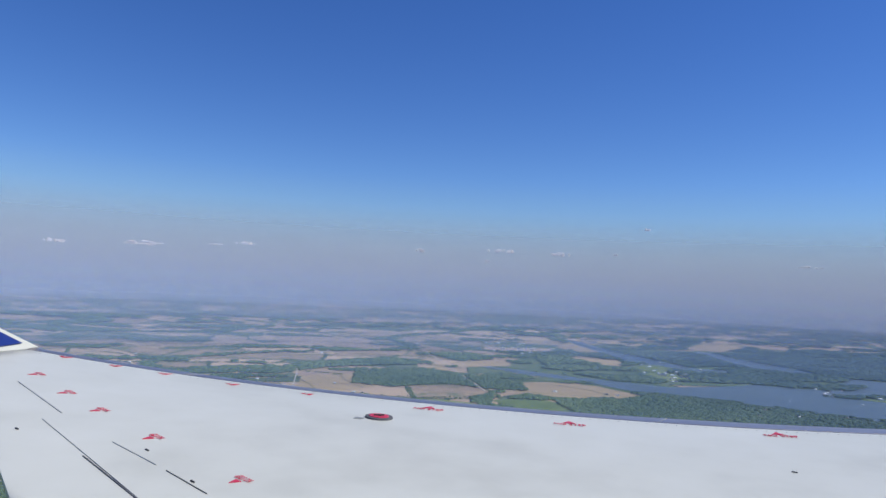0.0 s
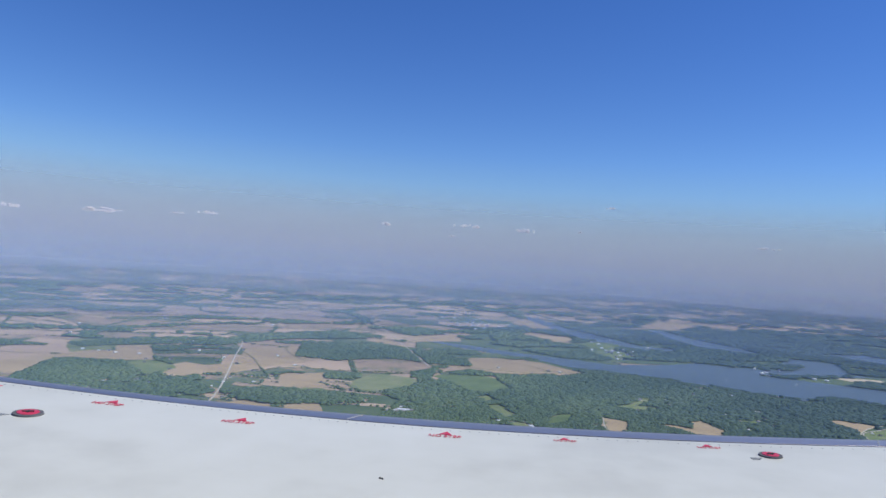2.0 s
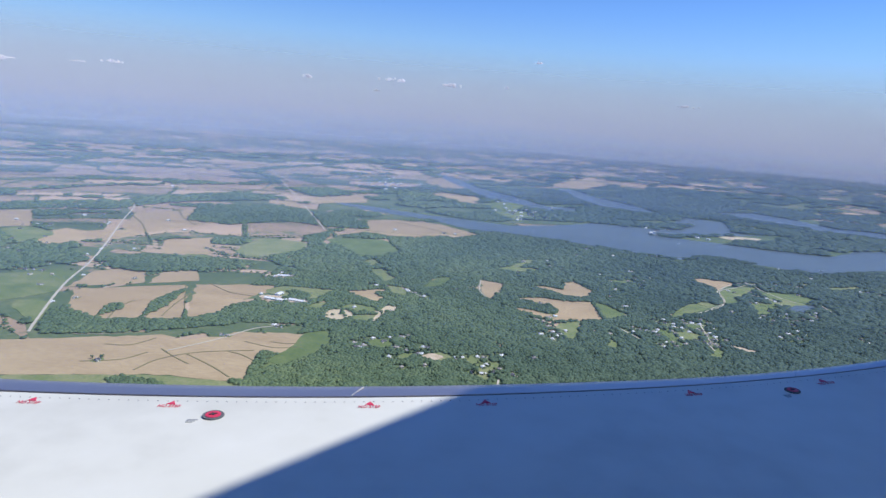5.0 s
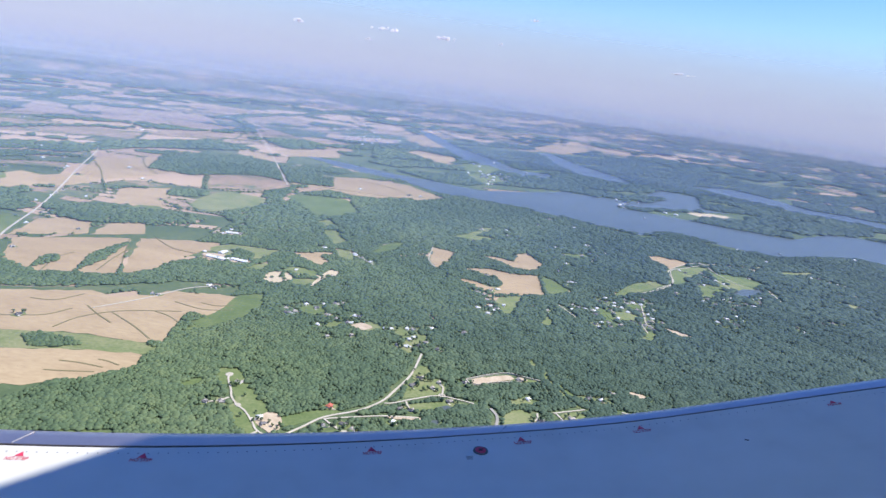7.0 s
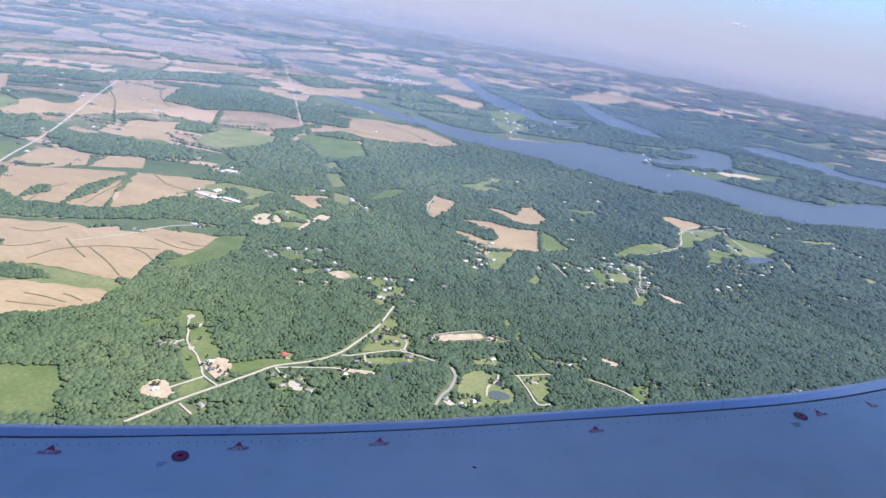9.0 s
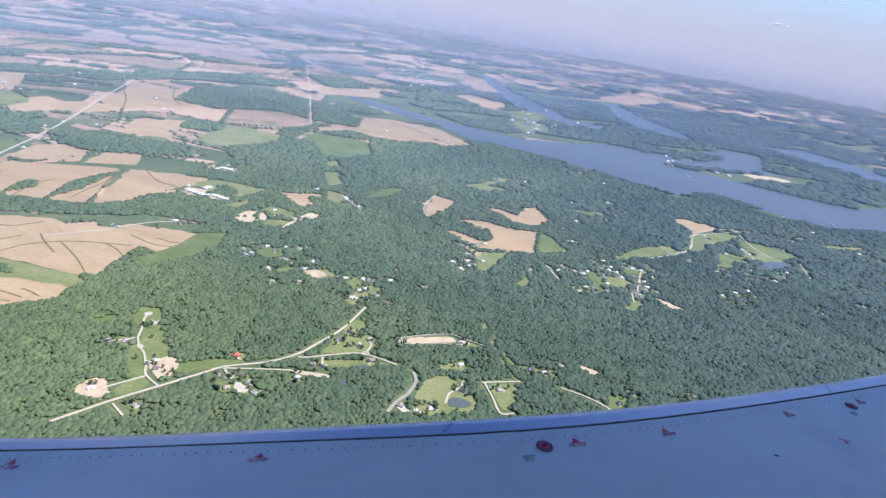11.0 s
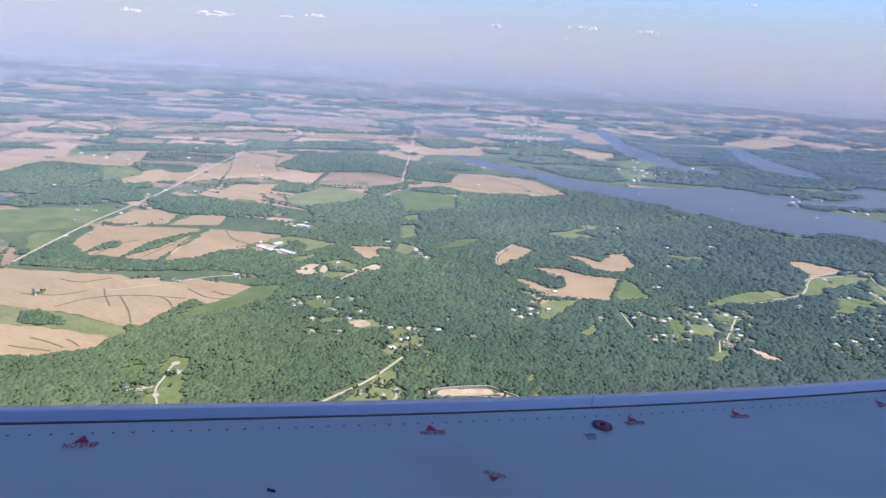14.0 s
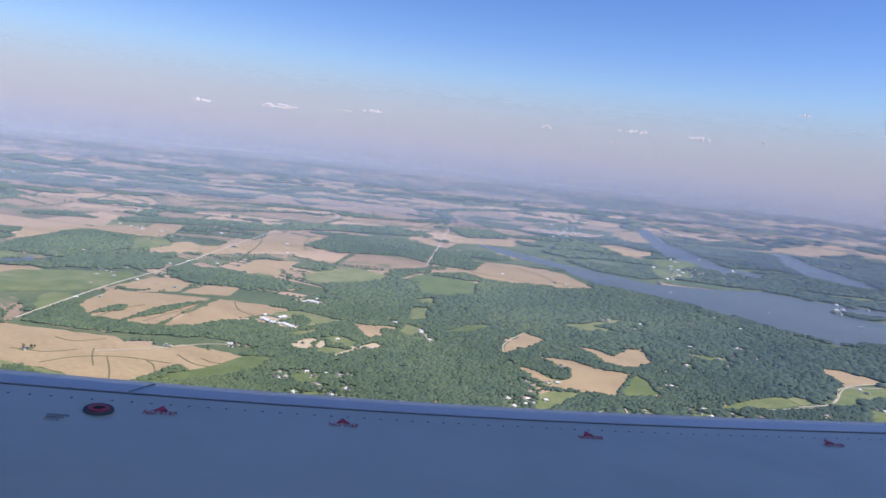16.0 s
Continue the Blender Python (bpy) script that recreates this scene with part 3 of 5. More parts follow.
LANES.append([(7.00, 26.83), (8.59, 28.50), (9.18, 29.99), (9.45, 31.50), (11.07, 33.58), (12.31, 33.94), (15.5, 35.0)])
LANES.append([(3.11, 23.66), (3.57, 22.52)])
LANES.append([(6.00, 22.76), (6.00, 21.85)])
LANES.append([(-5.30, 26.86), (-4.15, 25.57)])
LANES.append([(-8.60, 20.60), (-9.43, 19.98), (-10.22, 18.59), (-11.14, 17.34)])
LANES.append([(11.96, 33.92), (11.98, 32.45), (12.30, 31.03), (12.66, 30.39)])
LANES.append([(15.77, 34.34), (13.99, 34.16), (12.58, 34.21), (10.57, 32.52), (9.54, 31.49), (9.02, 29.31), (7.90, 27.87)])
LANES.append([(10.94, 31.32), (11.55, 30.69), (11.76, 29.55)])
LANES.append([(6.56, 25.18), (6.33, 23.72), (6.22, 22.99), (6.31, 22.20)])
LANES.append([(5.88, 25.17), (6.73, 25.02)])
LANES.append([(4.81, 24.57), (5.61, 24.40)])
LANES.append([(13.78, 30.42), (13.62, 28.43)])
LANES.append([(14.91, 32.04), (15.45, 31.38), (16.22, 31.36), (17.07, 30.92)])
GRASS.append([(12.24, 32.13), (13.24, 31.88), (13.87, 31.02), (13.05, 30.54), (12.09, 30.77), (11.26, 31.52)])
GRASS.append([(9.35, 30.75), (10.04, 30.94), (9.72, 29.42), (8.92, 28.78)])
GRASS.append([(7.73, 29.16), (8.40, 28.78), (8.01, 28.09), (7.60, 28.45)])
GRASS.append([(10.02, 28.38), (10.62, 28.37), (10.31, 27.69), (9.66, 27.46)])
GRASS.append([(4.75, 24.04), (5.01, 23.59), (5.01, 22.73), (4.83, 22.91)])
GRASS.append([(5.87, 21.87), (6.31, 22.20), (6.30, 21.59), (5.81, 21.30)])
GRASS.append([(16.72, 30.13), (17.53, 29.72), (18.00, 29.43), (16.93, 29.00)])
GRASS.append([(15.96, 34.45), (18.27, 35.51), (18.34, 34.99), (16.14, 33.83)])
COPSES = []
COPSES.append([(-26.37, 23.82), (-27.99, 26.55), (-29.52, 31.33), (-26.38, 32.19), (-23.61, 29.58), (-22.93, 25.31), (-25.07, 24.58)])
COPSES.append([(-19.4, 39.0), (-20.9, 45.0), (-16.2, 48.2), (-9.4, 43.9), (-8.8, 41.1), (-10.8, 40.6), (-14.4, 41.6), (-16.7, 38.6)])
COPSES.append([(-13.21, 20.09), (-13.68, 22.02), (-13.58, 22.94), (-13.28, 24.02), (-13.14, 22.76), (-13.03, 21.50)])
COPSES.append([(-14.51, 19.81), (-14.84, 21.05), (-14.50, 21.59), (-14.24, 20.88)])
COPSES.append([(-11.69, 15.02), (-11.47, 15.33), (-10.57, 15.22), (-10.11, 15.00), (-10.61, 14.64), (-11.16, 14.51)])
COPSES.append([(-32.5, 36.3), (-30.3, 40.7), (-26.1, 43.8), (-24.7, 48.0), (-20.9, 53.6), (-16.5, 52.2), (-19.0, 49.5), (-23.1, 45.5), (-25.0, 40.5), (-28.6, 38.8), (-31.1, 35.3)])
COPSES.append([(-23.35, 25.67), (-23.08, 29.52), (-20.04, 28.58), (-18.92, 27.09), (-20.19, 24.86), (-21.64, 24.06)])
COPSES.append([(-18.04, 26.21), (-16.71, 28.97), (-12.95, 29.47), (-12.44, 28.11), (-13.86, 26.91), (-15.69, 26.05)])
COPSES.append([(-16.25, 18.98), (-16.14, 19.74), (-15.04, 19.55), (-13.93, 19.42), (-11.74, 20.14), (-10.86, 21.76), (-9.46, 25.16), (-8.72, 24.66), (-8.37, 23.15), (-8.93, 21.83), (-10.36, 20.13), (-12.05, 19.10), (-13.32, 18.42), (-15.08, 17.88)])
COPSES.append([(-18.8, 59.4), (-14.9, 61.9), (-12.7, 57.9), (-15.2, 55.0)])
COPSES.append([(-10.53, 30.28), (-9.40, 31.56), (-7.42, 30.15), (-6.92, 28.20), (-8.15, 26.43), (-9.33, 25.82), (-10.89, 25.93), (-11.03, 28.03)])
COPSES.append([(9.80, 30.22), (10.73, 31.21), (11.61, 31.26), (12.05, 30.43), (11.03, 29.57), (10.08, 29.43)])
STREAKS = []
STREAKS.append([(-13.00, 17.45), (-12.32, 17.56), (-11.89, 18.32)])
STREAKS.append([(-12.92, 16.02), (-12.00, 16.42), (-11.60, 17.10)])
STREAKS.append([(-10.53, 17.24), (-9.53, 16.49), (-8.82, 15.84)])
STREAKS.append([(-11.35, 17.47), (-10.84, 17.00), (-10.19, 16.51)])
STREAKS.append([(-9.49, 17.71), (-9.05, 17.55), (-8.41, 17.02)])
STREAKS.append([(-9.32, 18.69), (-8.34, 18.38), (-7.54, 18.65)])
STREAKS.append([(-8.59, 18.89), (-8.07, 18.82), (-7.63, 19.04)])
STREAKS.append([(-11.34, 15.74), (-11.08, 16.64), (-10.28, 17.44), (-8.83, 18.00)])
STREAKS.append([(-10.13, 13.96), (-9.64, 13.98), (-9.05, 13.91)])
STREAKS.append([(-9.36, 14.29), (-9.12, 14.26), (-8.78, 14.13)])
STREAKS.append([(-10.18, 13.41), (-9.65, 13.51), (-9.12, 13.64)])
STREAKS.append([(-9.6, 40.6), (-6.9, 40.6), (-4.0, 40.5)])
STREAKS.append([(-7.7, 44.9), (-5.5, 43.7), (-4.2, 42.2)])
STREAKS.append([(-12.79, 25.12), (-11.65, 24.05), (-10.67, 23.78)])
STREAKS.append([(-12.68, 20.50), (-12.85, 21.86), (-12.91, 23.41)])
STREAKS.append([(-13.13, 20.33), (-13.46, 21.74), (-13.62, 22.69)])
STREAKS.append([(-14.12, 19.75), (-14.41, 21.09), (-14.30, 22.00)])
STREAKS.append([(-13.54, 24.56), (-12.67, 22.32), (-11.87, 20.34)])
STREAKS.append([(-22.6, 38.9), (-21.1, 36.8), (-19.71, 34.35)])
STREAKS.append([(-21.3, 42.4), (-19.9, 39.7), (-18.2, 37.5)])
WILDS = []
WILDS.append([(-9.6, 63.9), (-6.7, 72.2), (-3.2, 76.8), (1.7, 74.9), (5.7, 78.4), (11.8, 81.9), (22.0, 90.2), (33.9, 95.8), (18.9, 46.5), (14.8, 52.4), (7.3, 52.9), (-0.5, 50.4), (-4.7, 51.1), (-8.2, 56.6)])
WILDS.append([(-3.6, 41.1), (-2.0, 44.4), (0.1, 44.8), (2.2, 44.3), (4.6, 42.7), (6.7, 40.9), (9.3, 37.4), (16.6, 38.6), (14.04, 30.35), (8.66, 32.39), (5.09, 34.31), (0.7, 37.9), (-3.1, 38.7)])
WILDS.append([(-9.0, 59.9), (-5.9, 57.9), (-2.6, 54.1), (-0.1, 50.8), (1.8, 51.2), (-0.4, 49.0), (-3.1, 49.1), (-5.5, 51.1)])
HOMES = []
HOMES += [(-3.55, 13.56), (-5.45, 11.28), (-5.86, 14.11), (-4.92, 12.66), (-4.76, 12.38), (-5.93, 13.10), (-6.27, 12.99), (-4.40, 11.05), (-3.50, 12.64), (-3.10, 12.84), (-2.87, 12.67), (-3.17, 12.30), (-2.59, 12.34), (-2.04, 13.26), (-1.74, 15.26), (-1.07, 15.62), (-1.23, 15.24), (-1.58, 15.74), (-1.23, 17.82), (-0.42, 15.81), (0.30, 13.12), (0.65, 13.03), (1.48, 14.24), (2.26, 14.63)]
HOMES += [(1.26, 15.40), (0.92, 13.26), (3.27, 15.94), (2.94, 15.94), (5.05, 15.27), (5.41, 15.90), (-1.68, 13.90), (-1.92, 13.91), (-0.76, 14.65), (1.08, 16.50), (-1.96, 18.49), (-2.24, 19.12), (-2.89, 18.91), (-3.71, 19.44), (-3.83, 19.57), (-3.78, 17.98), (-4.43, 17.64), (-5.79, 19.27), (-5.98, 19.06), (-5.79, 19.81), (-5.59, 20.04), (-0.45, 19.46), (-1.50, 19.42), (-0.00, 22.08)]
HOMES += [(0.38, 22.29), (0.68, 22.18), (2.56, 22.78), (3.64, 23.86), (3.83, 23.67), (4.71, 25.10), (5.17, 25.37), (5.43, 24.88), (5.96, 25.49), (6.26, 25.34), (6.78, 25.84), (6.21, 24.39), (6.11, 22.67), (6.55, 24.00), (6.88, 24.65), (6.91, 16.43), (9.55, 17.16), (10.17, 26.89), (10.70, 27.52), (10.85, 27.27), (11.56, 27.34), (12.04, 27.73), (12.72, 28.65), (12.66, 24.94)]
HOMES += [(14.16, 25.97), (14.73, 26.25), (-0.09, 32.08), (0.37, 34.88), (1.70, 34.09), (2.55, 33.57), (4.07, 33.05), (3.87, 26.88), (-9.79, 23.65), (-9.43, 23.62), (-8.85, 23.60), (-11.08, 26.93), (-10.75, 27.04), (-10.12, 27.33), (-10.47, 24.18), (-6.76, 23.47), (-5.38, 23.30), (-6.44, 27.02), (-5.13, 26.72), (0.42, 26.27), (4.17, 26.96), (-0.49, 33.89), (0.09, 34.72), (1.70, 35.40)]
HOMES += [(2.49, 33.67), (3.70, 38.00), (4.60, 40.30), (5.90, 38.70), (5.87, 34.45), (3.70, 28.48), (4.33, 31.61), (-1.13, 25.40), (11.00, 26.81), (10.61, 26.28), (11.84, 27.20), (12.44, 28.05), (9.72, 25.96), (11.72, 33.91), (12.66, 32.96), (13.53, 32.06), (14.49, 33.92), (13.60, 29.43), (8.66, 27.57), (-22.44, 34.94), (-22.50, 35.60), (-22.60, 36.10), (-19.48, 29.41), (-19.62, 30.06)]
HOMES += [(-19.75, 30.76), (-19.49, 32.84), (-18.20, 35.70), (-17.70, 35.60), (-22.90, 39.50), (-19.41, 24.91), (-19.80, 24.89), (-19.45, 24.09), (-19.85, 26.00), (-16.67, 20.98), (-16.24, 21.66), (-12.55, 16.21), (-10.19, 19.07), (-9.98, 19.05), (-4.10, 41.90), (-3.40, 41.90), (-7.20, 41.60), (-11.90, 105.80), (-10.70, 71.40), (-12.90, 66.40), (-11.30, 66.60), (10.70, 49.10), (11.00, 48.50), (14.10, 49.00)]
HOMES += [(14.80, 48.70), (-2.20, 58.30), (-0.80, 53.40), (1.40, 51.20), (-23.01, 28.02), (-22.28, 27.74), (-24.10, 27.11), (-23.91, 27.44), (-23.63, 25.54), (-24.41, 25.67), (-22.19, 29.40), (-22.29, 29.86), (-20.08, 24.83), (-24.83, 24.97), (-29.10, 42.00), (-28.30, 40.30), (-10.68, 27.84), (-10.51, 28.87), (-20.20, 38.30), (-15.32, 29.35), (-15.40, 31.57), (0.10, 61.70), (0.60, 60.40), (3.40, 62.60)]
HOMES += [(4.80, 60.60), (2.00, 64.80), (-26.20, 109.00), (-15.20, 78.20), (-13.90, 75.90), (-14.10, 81.20), (-11.20, 77.30), (-8.00, 71.00), (-11.50, 71.70), (-10.10, 70.50), (-4.45, 19.11), (-3.96, 18.94), (-4.07, 18.92), (-5.81, 19.00), (-3.94, 19.60), (-4.51, 20.58), (-5.21, 19.83), (-4.76, 19.34), (-6.11, 19.42), (-4.89, 18.46), (-4.74, 20.34), (-4.70, 20.41), (-5.06, 20.26), (-2.38, 17.76)]
HOMES += [(-2.70, 18.93), (-1.60, 18.19), (-2.09, 17.72), (-2.08, 18.30), (-2.17, 17.72), (-1.77, 17.89), (-2.05, 19.11), (0.28, 23.62), (-0.02, 23.88), (0.58, 22.01), (0.36, 21.62), (0.38, 23.07), (0.98, 22.73), (0.49, 22.45), (0.54, 24.28), (0.80, 24.56), (6.34, 23.12), (4.21, 22.09), (5.21, 23.07), (4.09, 23.62), (4.68, 21.98), (4.71, 22.41), (6.85, 23.21), (5.14, 23.53)]
HOMES += [(5.68, 22.90), (4.46, 22.32), (6.48, 23.19), (4.27, 21.80), (4.38, 23.16), (5.93, 22.75), (5.14, 22.32), (5.75, 23.97), (5.06, 23.90), (4.32, 23.53), (6.14, 22.73), (4.57, 23.89), (10.47, 24.89), (9.81, 24.86), (9.89, 24.21), (9.83, 24.69), (9.21, 23.76), (9.27, 24.29), (10.40, 25.33), (10.04, 24.16), (9.95, 24.29), (10.24, 29.59), (9.91, 27.30), (10.52, 29.61)]
HOMES += [(11.17, 27.96), (11.65, 30.27), (10.54, 28.20), (11.02, 30.82), (11.09, 31.77), (-8.30, 91.00), (-7.40, 98.70), (-9.40, 101.60), (-10.70, 100.90), (-7.40, 94.30), (-8.60, 93.50), (2.70, 55.90), (2.30, 54.70), (1.10, 54.30), (0.60, 57.30), (2.60, 55.90), (1.10, 50.80), (2.10, 57.00), (-0.40, 55.40), (0.70, 54.50), (1.60, 53.20), (2.30, 54.10), (1.00, 55.10), (2.60, 53.80)]
HOMES += [(1.20, 52.30), (3.00, 56.30), (3.60, 52.90), (5.28, 32.05), (4.25, 30.04), (6.63, 33.20), (5.81, 31.55), (5.99, 34.33), (6.11, 32.29), (5.76, 32.84), (5.61, 31.15), (-25.39, 33.99), (-28.94, 34.99), (-35.10, 40.10), (-25.50, 85.90), (-26.70, 53.90), (-28.40, 46.30), (-26.99, 34.79), (-35.40, 40.60), (-35.30, 38.30), (-24.20, 38.50), (-35.40, 52.40), (-24.76, 34.20), (-30.38, 34.70)]
HOMES += [(-27.10, 41.20), (-27.20, 39.90), (-25.90, 44.80), (-21.00, 62.10), (-37.90, 45.00), (-21.50, 68.00), (-25.81, 33.50), (-24.10, 45.90), (-26.10, 72.30), (-24.90, 37.70), (-28.23, 34.48), (-29.30, 34.56), (-20.00, 45.40), (-18.27, 30.11), (-24.12, 30.11), (-19.47, 28.20), (-18.27, 22.85), (-18.08, 26.32), (-23.10, 29.23), (-22.86, 27.06), (-21.23, 27.64), (-17.68, 24.67), (-21.11, 34.55), (-23.21, 31.16)]
HOMES += [(-15.68, 24.82), (-18.74, 24.38), (-25.28, 32.47), (14.80, 54.70), (11.30, 50.30), (11.70, 50.90), (12.80, 52.10), (13.80, 53.80), (11.10, 52.00), (10.90, 49.70), (12.00, 49.60), (-10.60, 64.90), (-13.00, 85.20), (-15.20, 75.20), (-11.60, 67.20), (-11.90, 74.80), (-13.50, 87.20), (-12.50, 79.50), (-13.60, 85.70), (-8.80, 20.43), (-8.65, 20.42), (-8.96, 20.52), (-4.72, 26.24), (-4.32, 25.86)]
HOMES += [(-5.05, 26.51), (-58.20, 47.20), (-64.40, 52.60), (-61.10, 46.50), (-56.20, 44.70), (-58.80, 48.90), (-58.20, 47.70), (-60.10, 46.60), (-55.30, 43.50), (-56.20, 43.50), (-57.60, 44.50), (-60.70, 48.10), (-65.80, 54.90), (-55.30, 43.00), (-64.90, 52.00), (-55.30, 48.20), (-60.60, 46.70), (-61.70, 47.50), (-63.80, 52.00), (3.62, 16.44)]
HOMES += [(4.85, 24.84), (5.11, 24.87), (5.34, 24.49), (5.61, 24.40), (5.97, 25.03), (6.22, 25.24), (6.54, 25.16), (6.95, 25.40), (6.32, 24.18), (6.33, 23.72), (6.57, 23.56), (6.25, 22.58), (6.29, 22.29), (3.77, 26.63), (4.04, 27.02), (3.53, 23.36), (3.87, 23.67), (4.38, 23.53), (11.45, 30.79), (11.77, 30.58), (10.02, 26.65), (10.63, 26.79)]
HOMES += [(10.96, 27.10), (11.14, 26.94), (12.27, 28.24), (16.35, 36.68), (10.05, 31.82), (10.24, 31.49), (17.61, 34.09), (17.98, 34.05), (18.60, 33.38), (18.90, 33.14), (18.30, 33.63), (18.41, 31.29), (17.60, 31.21), (17.57, 29.40), (23.55, 40.82), (12.69, 24.50), (14.21, 25.80), (15.06, 26.23), (9.78, 23.96), (12.28, 27.56), (9.62, 26.89)]
town = np.random.default_rng(8)
for x0, y0, x1, y1, count in ((-13.5, 64.0, -7.5, 76.0, 26), (-6.0, 84.0, 0.0, 92.0, 12), (0.0, 54.5, 5.0, 57.5, 10)):
    HOMES += [(town.uniform(x0, x1), town.uniform(y0, y1)) for _ in range(count)]
WORKS = [(-9.79, 23.56), (-8.95, 23.60), (-9.81, 24.32), (-10.44, 27.24)]
BOATS = [(1.9, 45.7), (7.2, 44.7), (18.3, 39.5), (20.0, 39.2), (15.6, 39.0), (11.7, 45.5)]
# ---- the land: 1 unit of plan is a hundred paces or so ----
rng = np.random.default_rng(3)
NORTH, EAST = np.array((-0.35, 0.937)), np.array((0.937, 0.35))
RIM = 182.0

bm = bmesh.new()
rings = [0, 12, 24, 40, 60, 85, 115, 150, RIM]
loops = []
for r in rings[1:]:
    loops.append([bm.verts.new((r * math.sin(a), r * math.cos(a), 0)) for a in np.linspace(0, 2 * math.pi, 96, endpoint=False)])
centre = bm.verts.new((0, 0, 0))
for i in range(96):
    bm.faces.new((centre, loops[0][i], loops[0][(i + 1) % 96]))
    for a, b in zip(loops[:-1], loops[1:]):
        bm.faces.new((a[i], b[i], b[(i + 1) % 96], a[(i + 1) % 96]))
tagged(new("ground", bm_mesh("ground", bm, M_GROUND)), "green summer meadow and farmland reaching the hazy horizon", "ground", kind="structure")

FOREST = [(-13, 6), (-9.9, 12.5), (-8.6, 16.2), (-8.6, 17.6), (-7.9, 20.2), (-8.2, 22.5), (-9.5, 24.5), (-11.5, 24.5), (-10.5, 28.5), (-13, 31.5), (-10.3, 34), (-9.5, 38.6)]
FOREST += [(-7.5, 41.6), (-3.2, 42.4), (-1.3, 42.2), (1.5, 42.4), (4.6, 41.5), (7.5, 39.8), (10, 38.5), (12, 40.6), (15, 38.5), (17.4, 37.3), (22, 39.5), (40, 45), (48, 20), (30, 0), (0, 6)]
BELT = [(-16.5, 19.0), (-14.0, 20.2), (-10.0, 20.6), (-8.0, 20.9), (-8.5, 23.4), (-10.4, 23.0), (-12.0, 21.5), (-14.0, 21.0), (-15.8, 21.4)]

YARD = [(-0.46, 16.02), (0.16, 16.52), (0.76, 16.86), (1.2, 16.78), (1.76, 16.58), (1.2, 16.3), (0.4, 15.98), (-0.16, 15.66)]
open_land = TILLED + PALE + GRASS + BARE + WATER + PAVED + [YARD]


def woodland(x, y, margin=0.0):
    """Where trees stand."""
    d = np.hypot(x, y)
    right = (x - 0.12 * y) / (12 + 0.15 * y)
    thick = waves(x * 0.94 + y * 0.35, (y * 0.94 - x * 0.35) * 2.2, 16, 5) + 0.6 * waves(x, y * 1.6, 6, 6)
    wood = thick > 0.98 - 0.75 * np.clip(right, -0.3, 1.0)
    wood |= (right > 0.15) & (right < 1.6) & (d < 85) & (thick > -0.55)
    wood &= ~((x < -8) & (y < 22) & (thick < 1.1))
    e, n = x * EAST[0] + y * EAST[1], x * NORTH[0] + y * NORTH[1]
    wood |= (np.abs(waves(e, n * 1.3, 62, 12)) < 0.03 + 0.05 * np.abs(waves(x, y, 5, 14))) & (d > 27)
    for p in (FOREST, BELT, *COPSES):
        wood |= inside(p, x, y)
    for p in WILDS:
        wood |= inside(p, x, y) & (thick > -0.75)
    for p in open_land:
        wood &= ~inside(p, x, y)
    for c in COPSES:
        wood |= inside(c, x, y)
    for line in ROADS:
        wood &= ~beside(line, x, y, 0.16)
    for line in LANES + BYWAYS:
        wood &= ~beside(line, x, y, 0.13)
    patchy = waves(x, y, 0.3, 9)
    for hx, hy in WORKS:
        wood &= (x - hx) ** 2 + (y - hy) ** 2 > 0.42**2
    for hx, hy in HOMES:
        wood &= (x - hx) ** 2 + (y - hy) ** 2 > (0.31 if hy < 20 else 0.33 if hy < 34 else 0.42) ** 2 * (0.55 + 0.5 * patchy)
    return wood & (d < RIM - 2)


# fields, meadows and bare lots that can be told apart
levels = {"meadow": 0.004, "stubble_field": 0.00607, "tilled_field": 0.00507, "bare_lot": 0.0135, "paved_yard": 0.0155}


def plot(kind, outline, mat, label, category, amount):
    levels[kind] += 0.00015
    if kind != "tilled_field" or np.ptp(np.array(outline), axis=0).max() < 2.2:
        p = np.array(outline)
        outline = np.stack([0.78 * p + 0.22 * np.roll(p, -1, 0), 0.22 * p + 0.78 * np.roll(p, -1, 0)], 1).reshape(-1, 2)
    line = wander(outline, 0.3 if np.mean([q[1] for q in outline]) < 30 else 0.7, amount, rng)
    return tagged(new(kind, slab(kind, line, levels[kind], mat)), label, category, group=kind + "s")


for p in TILLED:
    size = np.ptp(np.array(p), axis=0).max()
    plot("tilled_field", p, M_TILLED, "pale brown tilled field bordered by green grass and trees", "field", min(0.05, 0.012 * size))
for p in PALE:
    plot("stubble_field", p, M_PALE, "rounded pale yellow stubble field among the woods", "field", 0.02)
for p in GRASS:
    plot("meadow", p, M_GRASS, "bright green mown meadow in a clearing of the woods", "meadow", 0.03)
for p in BARE:
    plot("bare_lot", p, M_BARE, "bare sandy building lot cleared of grass", "bare ground", 0.02)
for p in PAVED:
    plot("paved_yard", p, M_CONCRETE, "pale concrete yard in front of houses", "yard", 0.008)
for p in WATER:
    size = np.ptp(np.array(p), axis=0).max()
    big = size > 3
    ob = new("lake" if big else "pond", slab("water", wander(p, 0.8, 0.1 if big else 0.02, rng), 0.007 if big else 0.0165, M_WATER))
    tagged(ob, "calm blue lake arm with a wooded winding shore" if big else "small dark blue pond beside lawns and trees", "lake" if big else "pond", kind="structure")

# green drainage strips that wind through the tilled fields
for line in STREAKS:
    tagged(new("grass_strip", ribbon("grass_strip", bend(line, 6), 0.045 if line[0][1] < 30 else 0.09, 0.0145, M_STREAK)), "narrow dry grass strip winding through a tilled field", "grass strip", group="grass strips")

